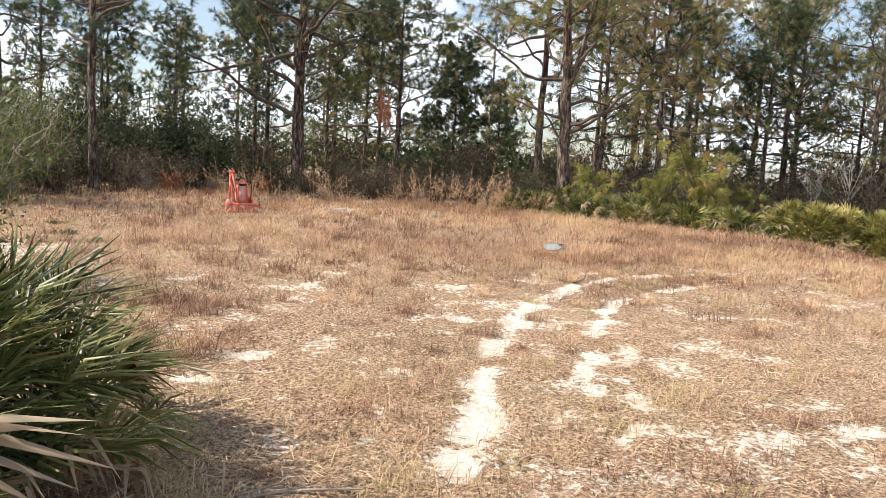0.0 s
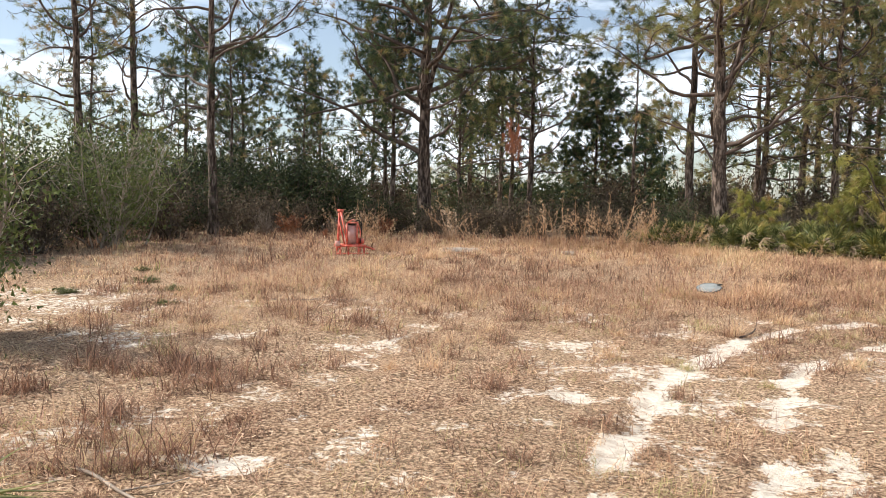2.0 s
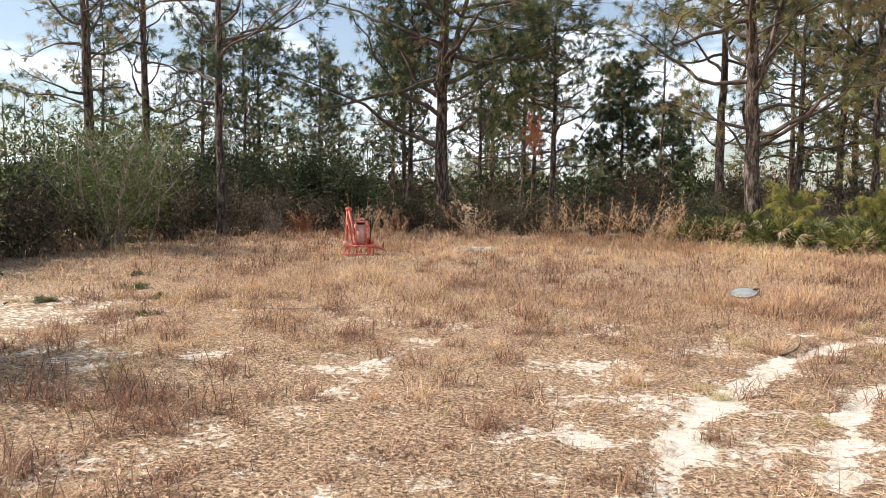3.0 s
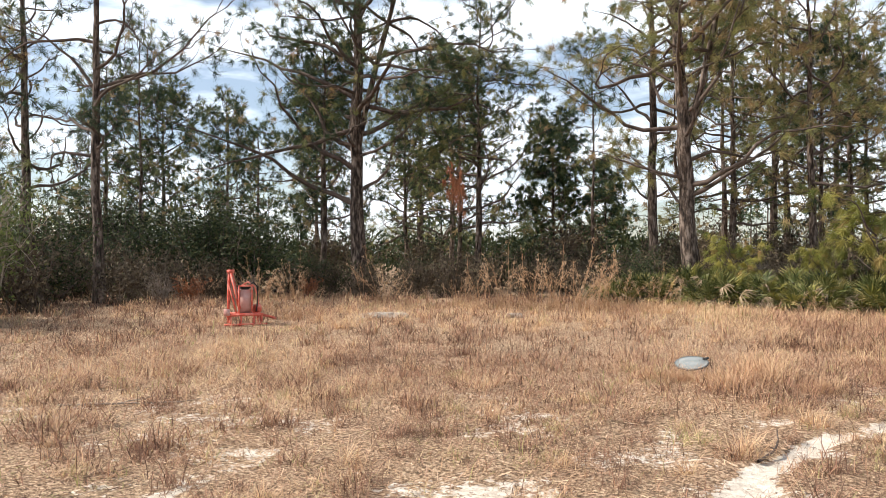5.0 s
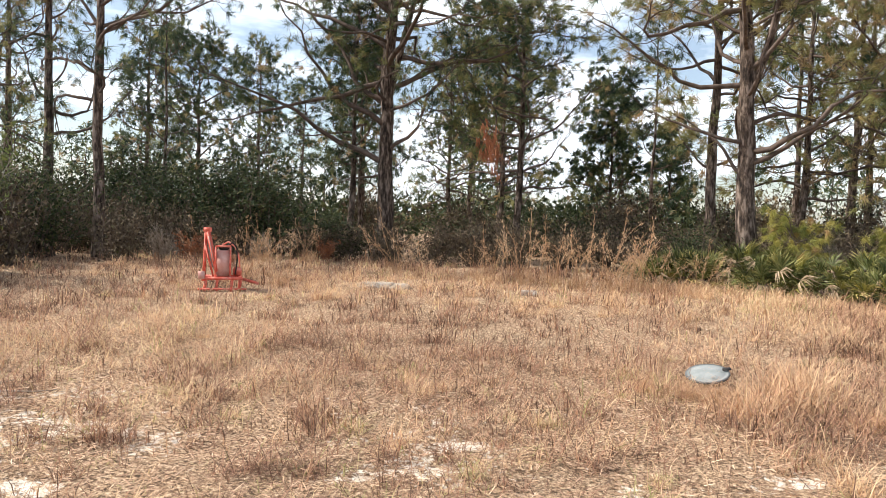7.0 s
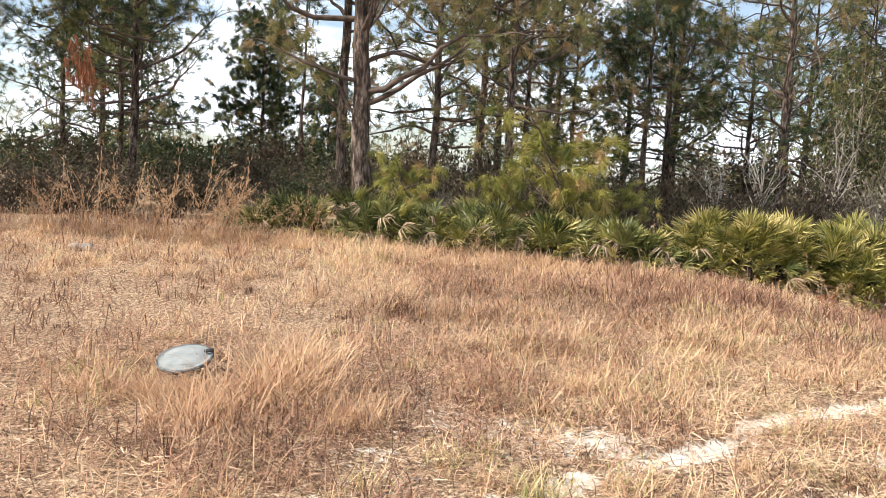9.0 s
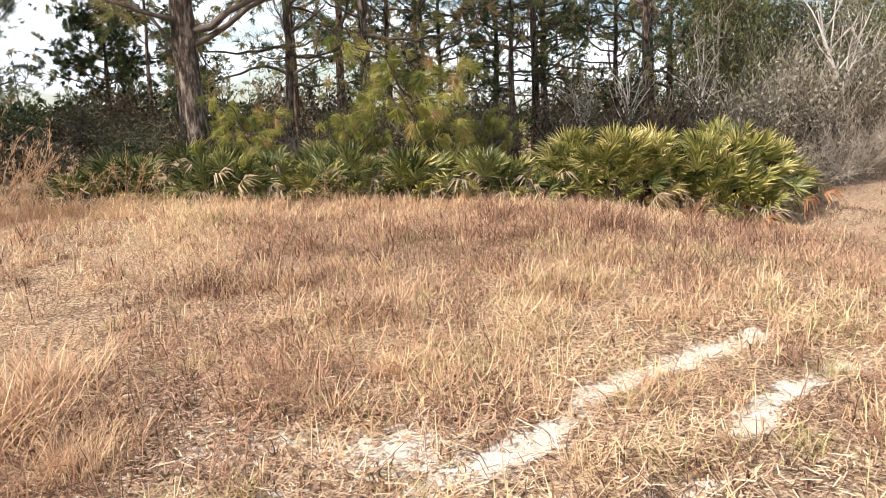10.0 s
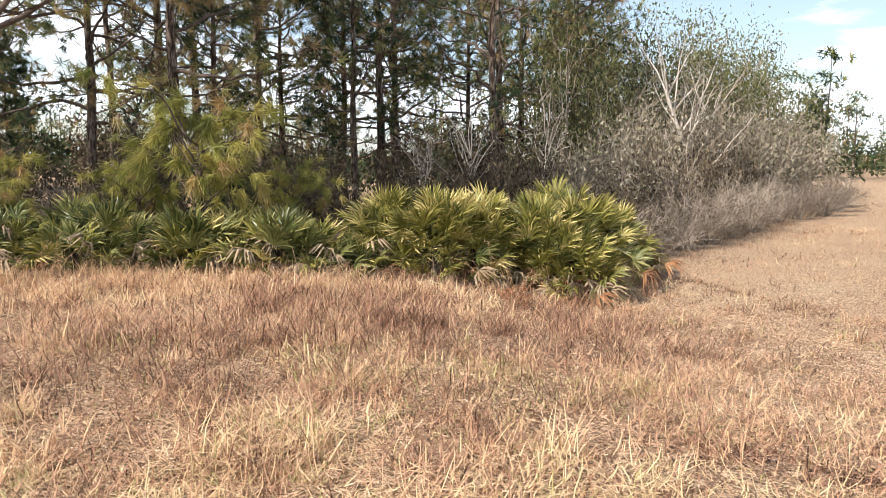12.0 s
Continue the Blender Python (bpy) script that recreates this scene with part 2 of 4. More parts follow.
def tube(points, radii, sides=6):
    p = np.asarray(points, float)
    r = np.asarray(radii, float)
    d = np.gradient(p, axis=0)
    d /= np.linalg.norm(d, axis=1)[:, None] + 1e-9
    ref = np.where(np.abs(d[:, 2:3]) > 0.9, [[1.0, 0, 0]], [[0, 0, 1.0]])
    a = np.cross(d, ref)
    a /= np.linalg.norm(a, axis=1)[:, None] + 1e-9
    b = np.cross(d, a)
    ang = np.arange(sides) * 2 * math.pi / sides
    v = p[:, None] + r[:, None, None] * (np.cos(ang)[None, :, None] * a[:, None] + np.sin(ang)[None, :, None] * b[:, None])
    k, s = len(p), np.arange(sides)
    i = np.arange(k - 1)[:, None] * sides
    q = np.stack([i + s, i + (s + 1) % sides, i + sides + (s + 1) % sides, i + sides + s], -1).reshape(-1, 4)
    return v.reshape(-1, 3), [q]


def ribbon(points, width):
    """A thin twig as a strip that tapers to its tip."""
    p = np.asarray(points, float)
    d = p[-1] - p[0]
    s = np.cross(d, (0.3, 0.5, 0.8) if abs(d[0]) > abs(d[2]) else (0.8, -0.5, 0.2))
    s = s / (np.linalg.norm(s) + 1e-9) * np.linspace(width, width * 0.4, len(p))[:, None]
    v = np.stack([p - s, p + s], 1).reshape(-1, 3)
    i = np.arange(len(p) - 1)[:, None] * 2
    return v, [i + np.array([[0, 1, 3, 2]])]


def blades(base, azim, lean, length, width, bend=0.5, joints=3):
    """Tapered blades that bend over, of two or three segments. The arguments are arrays of n."""
    n = len(base)
    out = np.stack([np.cos(azim), np.sin(azim), np.zeros(n)], 1)
    side = np.stack([-np.sin(azim), np.cos(azim), np.zeros(n)], 1) * (width / 2)[:, None]
    up = np.array([0, 0, 1.0])
    p, spots = base, []
    for k in range(joints):
        turn = lean + bend * k / (joints - 1)
        spots.append(p)
        p = p + (out * np.sin(turn)[:, None] + up * np.cos(turn)[:, None]) * (length / joints)[:, None]
    if joints == 2:
        a, c = spots
        v = np.stack([a - side, a + side, c + side * 0.8, c - side * 0.8, p], 1).reshape(-1, 3)
        i = np.arange(n)[:, None] * 5
        return v, [i + np.array([[0, 1, 2, 3]]), i + np.array([[3, 2, 4]])]
    a, c, d = spots
    v = np.stack([a - side * 0.8, a + side * 0.8, c + side, c - side, d + side * 0.7, d - side * 0.7, p], 1).reshape(-1, 3)
    i = np.arange(n)[:, None] * 7
    return v, [i + np.array([[0, 1, 2, 3]]), i + np.array([[3, 2, 4, 5]]), i + np.array([[5, 4, 6]])]


def needles(centres, dirs, count, length, width, rng, droop=0.35, spread=0.75):
    """Brushes of long needles: one thin triangle a needle."""
    m = len(centres)
    c = np.repeat(centres, count, 0) + rng.normal(0, 0.03, (m * count, 3))
    d = np.repeat(dirs, count, 0) + rng.normal(0, spread, (m * count, 3))
    d[:, 2] -= droop
    d /= np.linalg.norm(d, axis=1)[:, None] + 1e-9
    s = np.cross(d, rng.normal(0, 1, (m * count, 3)))
    s /= np.linalg.norm(s, axis=1)[:, None] + 1e-9
    ln = length * rng.uniform(0.6, 1.15, (m * count, 1))
    v = np.stack([c - s * width / 2, c + s * width / 2, c + d * ln], 1).reshape(-1, 3)
    return v, [np.arange(m * count * 3).reshape(-1, 3)]


# ---- ground ----
def near(x, y, points, width):
    """1 on a broken line through the points, fading to 0 at that half width."""
    best = np.full(np.shape(x), 99.0)
    for (ax, ay), (bx, by) in zip(points, points[1:]):
        t = np.clip(((x - ax) * (bx - ax) + (y - ay) * (by - ay)) / ((bx - ax) ** 2 + (by - ay) ** 2 + 1e-9), 0, 1)
        best = np.minimum(best, np.hypot(x - ax - t * (bx - ax), y - ay - t * (by - ay)))
    return 1 - smooth(best, width * 0.35, width)


RUTS = [
    [(0.46, 4.4), (0.5, 5.3), (0.62, 6.8), (0.69, 7.8), (0.88, 8.9), (1.05, 9.7), (1.45, 10.8), (1.95, 11.9), (2.6, 12.9), (3.5, 13.7), (4.2, 14.15), (5.05, 14.55), (5.6, 15.0), (6.3, 15.3), (7.0, 15.55)],
    [(1.79, 9.14), (2.1, 10.2), (2.45, 11.1), (3.1, 12.0), (4.3, 13.1), (5.8, 14.2), (6.2, 14.55), (7.15, 14.95)],
    [(1.42, 6.7), (1.45, 7.3), (1.57, 8.2), (1.79, 9.2)],
    [(1.68, 6.0), (1.76, 6.7), (1.84, 7.4), (2.02, 8.7)],
]
PATCHES = [(-0.45, 5.4, .32), (-0.1, 5.55, .25), (2.56, 6.8, .22), (2.5, 6.15, .34), (3.21, 6.95, .28), (3.2, 6.3, .34), (2.94, 9.49, .25), (3.0, 9.5, .35), (1.5, 5.95, .2), (-1.45, 6.5, .3), (-1.3, 7.15, .4), (-0.9, 9.5, .35),
           (-0.1, 7.0, .5), (-3.9, 9.9, .5), (-3.05, 10.5, .4), (0.3, 9.3, .3), (-1.2, 7.2, .3), (0.4, 13.4, .25), (2.3, 13.5, .35), (0.3, 11.3, .2), (-1.9, 10.9, .5),
           (-1.7, 11.9, .5), (3.85, 15.5, .85), (4.5, 14.85, .75), (4.5, 16.6, .4), (3.2, 14.2, .5), (2.3, 19.2, .6), (9.0, 16.25, .5), (9.45, 16.6, .3), (11.0, 17.4, .5),
           (3.7, 10.2, .3), (4.85, 14.8, .3), (3.9, 15.4, .35), (4.5, 16.6, .3), (5.6, 13.8, .3), (6.0, 14.4, .25), (3.0, 14.0, .3), (10.7, 17.9, .4), (12.9, 19.1, .35)]


def sandiness(x, y):
    s = np.zeros(np.shape(x))
    for rut, worn, wide in zip(RUTS, (0.95, 0.74, 0.60, 0.58), (0.155, 0.13, 0.085, 0.07)):
        s = np.maximum(s, worn * near(x + 0.10 * (field(x, y, 0.4, 15) - 0.5), y, rut, wide) * (0.18 + 1.08 * field(x, y, 0.33, 5)))
    for px, py, r in PATCHES:
        s = np.maximum(s, (1 - smooth(np.hypot((x - px) * 0.8, y - py) + 0.5 * r * (field(x, y, 0.25, 21) - 0.5), r * 0.1, r)) * 0.37)
    open_part = (1 - smooth(y, 13, 17)) * (1 - smooth(x, 7, 9)) * smooth(y, 2, 6)
    return np.clip(s * (0.7 + 0.5 * field(x, y, 0.3, 9)) + 0.46 * open_part * smooth(0.7 * field(x, y, 0.9, 4) + 0.9 * (field(x, y, 0.25, 19) - 0.35), 0.3, 0.85), 0, 1)


def build_ground():
    def lines(lo, hi, step, reach):
        out = [hi]
        while out[-1] < hi + reach:
            out.append(hi + (out[-1] - hi) * 1.45 + step * 4)
        inner = np.arange(lo, hi, step)
        return np.concatenate([lo - (np.array(out[1:]) - hi)[::-1], inner, out])

    xs, ys = lines(-10, 15, 0.14, 900), lines(3, 25, 0.14, 900)
    gx, gy = np.meshgrid(xs, ys, indexing="ij")
    gz = height(gx, gy)
    sand = sandiness(gx, gy)
    gz = gz - 0.035 * np.clip(sand, 0, 0.8) + (np.random.default_rng(5).random(gz.shape) - 0.5) * 0.034
    v = np.stack([gx.ravel(), gy.ravel(), gz.ravel()], 1)
    a, b = np.meshgrid(np.arange(len(xs) - 1), np.arange(len(ys) - 1), indexing="ij")
    i = (a * len(ys) + b).ravel()
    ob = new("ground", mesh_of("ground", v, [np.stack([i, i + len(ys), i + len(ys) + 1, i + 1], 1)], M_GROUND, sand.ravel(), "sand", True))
    tagged(ob, "sandy clearing ground under dry straw-coloured grass with white wheel ruts", kind="structure")


def matted_grass(rng):
    """Long bent blades lying over one another among the standing grass."""
    n = 175000
    x = np.concatenate([rng.uniform(-6, 7, n // 2), rng.uniform(3, 13, n // 4), rng.uniform(-9, 13, n // 4), rng.uniform(9, 26, n // 5)])
    y = np.concatenate([rng.uniform(6, 17, n // 2), rng.uniform(13.5, 23, n // 4), rng.uniform(14, 25, n // 4), rng.uniform(13, 31, n // 5)])
    deep = smooth(y - 0.25 * np.abs(x) - 1.0 * smooth(x, 2, 5), 8.5, 16.5) * (1 - 0.5 * smooth(x, 9, 12))
    lump = smooth(field(x, y, 0.42, 41) + 0.3 * (field(x, y, 1.7, 43) - 0.5), 0.38, 0.78)
    keep = (sandiness(x, y) < 0.42) & (0.7 * deep + 0.5 * lump > rng.uniform(0.15, 1.1, len(x)))
    x, y, deep, lump = x[keep], y[keep], deep[keep], lump[keep]
    n = len(x)
    base = np.stack([x, y, height(x, y) + rng.random(n) * (0.03 + 0.15 * deep * (0.3 + lump))], 1)
    low = x > 12.5
    base[low, 2] = height(x[low], y[low]) + rng.random(int(low.sum())) * 0.03
    tilt, dist = 1.57 - np.abs(rng.normal(0, 0.45, n)), np.hypot(x - 2, y - 8)
    v, f = blades(base, rng.uniform(0, 6.283, n), tilt, rng.uniform(0.07, 0.26, n), (0.0024 + 0.00036 * dist) * rng.uniform(0.7, 1.3, n), rng.uniform(-0.9, 0.9, n), 2)
    tone = np.clip(0.39 - 0.10 * smooth(-x, -2.5, 1.5) + 0.8 * (field(x, y, 1.6, 8) - 0.5) + 0.4 * (field(x, y, 0.5, 3) - 0.5) + 0.05 * smooth(x, 2.2, 5) * (1 - smooth(y, 15, 17)) - 0.05 * smooth(y, 15, 18) + rng.normal(0, 0.2, n), 0, 0.8)
    ob = new("matted_grass", mesh_of("matted_grass", v, f, M_GRASS, np.repeat(tone, 5)))
    tagged(ob, "bent dead grass blades lying tangled over one another", "grass", kind="stuff")


def build_grass():
    rng = np.random.default_rng(11)

    def tufts(n, x0, x1, y0, y1, count, scale, wide=1.0, joints=3):
        x, y = rng.uniform(x0, x1, n), rng.uniform(y0, y1, n)
        s = sandiness(x, y)
        thick = field(x, y, 1.3, 6)
        lump = smooth(field(x, y, 0.42, 41) + 0.3 * (field(x, y, 1.7, 43) - 0.5), 0.42, 0.78)
        keep = (s < 0.46 + 0.12 * rng.random(n)) & (0.5 * thick + 0.55 * lump + rng.random(n) * 0.75 > 0.62)
        x, y, thick, lump = x[keep], y[keep], thick[keep], lump[keep]
        tall = smooth(y - 0.25 * np.abs(x) - 1.4 * smooth(x, 2, 5), 10.5, 17.5) * (1 - 0.75 * smooth(x, 8, 12) * (1 - smooth(y, 16, 19)))
        tall = np.maximum(tall, 0.65 * smooth(-x, 2, 6) * smooth(y, 9, 14))
        h = rng.uniform(0.55, 1.3, len(x)) * scale * (0.07 + 0.085 * lump + 0.15 * tall * (0.2 + 0.5 * thick + 0.6 * lump) + 0.12 * rng.random(len(x)) ** 3)
        hue = np.clip(0.40 - 0.10 * smooth(-x, -2.5, 1.5) * smooth(y, 6, 10) + 0.85 * (field(x, y, 1.8, 8) - 0.5) + 0.75 * (field(x, y, 0.42, 3) - 0.5) + rng.normal(0, 0.17, len(x)) + 0.06 * smooth(x, 2.2, 5) * smooth(y, 11, 13) * (1 - smooth(y, 15, 17)) - 0.07 * smooth(y, 15, 18), 0.0, 0.84)
        hue = np.where(rng.random(len(x)) < 0.08 * (1 - tall), 0.97, hue)
        m = len(x)
        bx, by = np.repeat(x, count) + rng.normal(0, 0.06, m * count), np.repeat(y, count) + rng.normal(0, 0.06, m * count)
        base = np.stack([bx, by, height(bx, by) - 0.015], 1)
        ln = np.repeat(h, count) * rng.uniform(0.5, 1.35, m * count)
        lean = np.abs(rng.normal(np.repeat(0.85 + 0.1 * smooth(x, 3, 6), count), 0.55))
        dist = np.hypot(bx - 2, by - 8)
        width = wide * (0.0024 + 0.00036 * dist) * rng.uniform(0.7, 1.4, m * count)
        v, f = blades(base, rng.uniform(0, 6.283, m * count), lean, ln, width, rng.uniform(0.4, 2.7, m * count), joints)
        return v, f, np.repeat(np.clip(np.repeat(hue, count) + rng.normal(0, 0.2, m * count) * (np.repeat(hue, count) < 0.9), 0, 1), 5 if joints == 2 else 7)

    heap = Heap()
    for args in ((10500, -5.5, 7.5, 3.2, 15.5, 10, 1.05), (4200, 3, 10, 13, 18.5, 11, 0.85), (1200, -4, 2, 3, 8, 16, 1.2), (6800, -16, 10, 13, 29, 11, 1.05, 1.35, 2), (5200, 4, 15, 13.5, 24, 10, 0.8), (7000, 12, 42, 15, 42, 4, 0.34, 1.2, 2)):
        v, f, t = tufts(*args)
        heap.add(v, f, t)
    ob = new("dry_grass", heap.mesh("dry_grass", M_GRASS))
    tagged(ob, "dry straw and pinkish-brown bunch grass over the clearing", "grass", kind="stuff")

    n = 130000
    x = np.concatenate([rng.uniform(-5, 7, n * 5 // 10), rng.uniform(3, 14, n * 3 // 10), rng.uniform(-10, 16, n * 2 // 10)])
    y = np.concatenate([rng.uniform(3, 16.5, n * 5 // 10), rng.uniform(13, 22, n * 3 // 10), rng.uniform(12, 26, n * 2 // 10)])
    keep = (sandiness(x, y) < 0.45 + 0.3 * rng.random(len(x))) & (field(x, y, 0.16, 31) + field(x, y, 0.5, 33) + 0.9 * rng.random(len(x)) > 1.15)
    x, y = x[keep], y[keep]
    n = len(x)
    far_side = smooth(x, 3, 6) * smooth(y, 13, 15)
    a, ln, w = rng.uniform(0, 6.283, n), rng.uniform(0.02, 0.085, n) * (1 + 0.4 * far_side), rng.uniform(0.003, 0.006, n)
    d, s = np.stack([np.cos(a), np.sin(a), rng.normal(0, 0.22, n)], 1) * ln[:, None] / 2, np.stack([-np.sin(a), np.cos(a), rng.normal(0, 0.4, n)], 1) * w[:, None] / 2
    c = np.stack([x, y, height(x, y) + rng.uniform(0.006, 0.045, n)], 1)
    v = np.stack([c - d - s, c + d - s, c + d + s, c - d + s], 1).reshape(-1, 3)
    tint = np.repeat(np.clip(0.5 + 0.5 * (field(x, y, 1.0, 12) - 0.5) + rng.normal(0, 0.25, n), 0, 1), 4)
    matted_grass(rng)
    ob = new("straw_litter", mesh_of("straw_litter", v, [np.arange(n * 4).reshape(-1, 4)], M_STRAW, tint))
    tagged(ob, "broken straw lying on the sand", "straw", kind="stuff")


# ---- pines ----
def wander(start, direction, length, steps, rng, rise=0.0, wobble=0.12):
    p, d = [np.asarray(start, float)], np.asarray(direction, float)
    d = d / np.linalg.norm(d)
    for _ in range(steps):
        d = d + rng.normal(0, wobble, 3) + np.array([0, 0, rise])
        d = d / np.linalg.norm(d)
        p.append(p[-1] + d * length / steps)
    return np.array(p)


def pine_arrays(seed, tall=14.0, radius=0.2, first=3.0, reach=3.0, limbs=26, lean=(0, 0), extra=(), tufts=1.0, count=23, needle=0.30, width=0.017, hue=0.35, droop=0.35, fork=0.0, cone=0.5):
    """Trunk, limbs and needles of a pine, as three heaps."""
    rng = np.random.default_rng(seed)
    trunk, limb_heaps, leaf = Heap(), [], Heap()
    k = 18
    z = np.linspace(-0.15, tall, k)
    f = z / tall
    wob = np.cumsum(rng.normal(0, 0.04, (k, 2)), 0) * (0.3 + radius * 2)
    wob -= wob[0]
    axis = np.stack([wob[:, 0] + lean[0] * z, wob[:, 1] + lean[1] * z, z], 1)
    rad = radius * (1 - 0.86 * np.clip(f, 0, 1) ** 0.9) * (1 + 0.22 * np.exp(-np.clip(z, 0, 9) * 3)) * rng.uniform(0.93, 1.07, k)
    trunk.add(*tube(axis, rad, 10))
    at = lambda h: np.array([np.interp(h, z, axis[:, i]) for i in range(3)])
    jobs = []
    for i in range(limbs):
        h = first + (tall - first) * ((i + rng.random()) / limbs) ** 0.9
        g = (h - first) / (tall - first)
        ln = 1.12 * reach * (1 - g * cone) * rng.uniform(0.5, 1.2) * (0.85 if h < first + 0.8 else 1)
        jobs.append((h, i * 2.4 + rng.normal(0, 0.4), ln, rng.uniform(-0.08, 0.42) + 0.35 * g, rng.random() < 0.12 * (1 - g)))
    for h, a, ln, up in extra:
        jobs.append((h, radians(a), ln, up, False))
    if fork:
        j = at(tall * fork)
        p = wander(j, (0.36, -0.1, 1), tall * (1 - fork) * 0.8, 6, rng, 0.05, 0.05)
        trunk.add(*tube(p, np.linspace(radius * 0.42, 0.03, 7), 8))
        for q in p[2:]:
            for _ in range(3):
                jobs.append((q, rng.uniform(0, 6.28), reach * 0.75, 0.2, False))
    centres, dirs = [], []
    for h, a, ln, up, bare in jobs:
        start = h if isinstance(h, np.ndarray) else at(h)
        hh = start[2]
        limb = Heap()
        limb_heaps.append(limb)
        p = wander(start, (math.cos(a), math.sin(a), up), ln, 8, rng, 0.03, 0.24)
        r0 = max(0.02, min(radius * 0.34, 0.015 * ln + 0.012) * (1.15 - 0.5 * hh / tall))
        limb.add(*tube(p, np.linspace(r0, 0.011, 9), 5))
        for j in range(3, 9):
            if j < 8 and rng.random() > 0.80 * tufts + 0.1:
                continue
            d = p[j] - p[j - 1]
            d = d / np.linalg.norm(d)
            if j < 8:
                d = d + (1 if j % 2 else -1) * np.array([-d[1], d[0], 0.0]) * rng.uniform(0.6, 1.3) + (0, 0, rng.uniform(-0.15, 0.5))
            q = wander(p[j], d, rng.uniform(0.16, 0.34) * ln * (1.25 - 0.09 * j) + 0.12, 4, rng, 0.08, 0.25)
            limb.add(*ribbon(q, min(0.016, r0 * 0.5)))
            for k in ((4, 4, 3, 2) if j < 8 else (4, 4, 3)):
                w = wander(q[k], q[k] - q[k - 1] + rng.normal(0, 0.16 * ln ** 0.3, 3), rng.uniform(0.12, 0.42), 1, rng, 0.1, 0.2)
                limb.add(*ribbon(w, 0.009))
                if bare or rng.random() > 0.5 + 0.42 * tufts:
                    continue
                centres.append(w[-1])
                dirs.append((w[-1] - w[0]) / (np.linalg.norm(w[-1] - w[0]) + 1e-9))
    centres, dirs = np.array(centres), np.array(dirs)
    v, fc = needles(centres, dirs * 0.9, count, needle, width, rng, droop, 0.62)
    tone = np.clip(hue + rng.normal(0, 0.17, len(centres)), 0, 1)
    tone[rng.random(len(centres)) < 0.05 + 0.12 * (hue > 0.5)] = 0.95
    leaf.add(v, fc, np.repeat(tone, count * 3))
    return trunk, limb_heaps, leaf


def pine(x, y, label, turn=0.0, mat=None, group="pines round the clearing", sink=0.0, **kw):
    t = new("pine_tree")
    trunk, limb_heaps, leaf = pine_arrays(**kw)
    child("trunk", trunk.mesh("pine_trunk", M_BARK, True), t)
    for limb in limb_heaps:
        child("limb", limb.mesh("pine_limb", M_TWIG), t)
    child("crown", leaf.mesh("pine_crown", mat or M_NEEDLE), t)
    t.matrix_world = pose(x, y, float(height(x, y)) - sink, 0, 0, turn)
    return tagged(t, label, "tree", group)


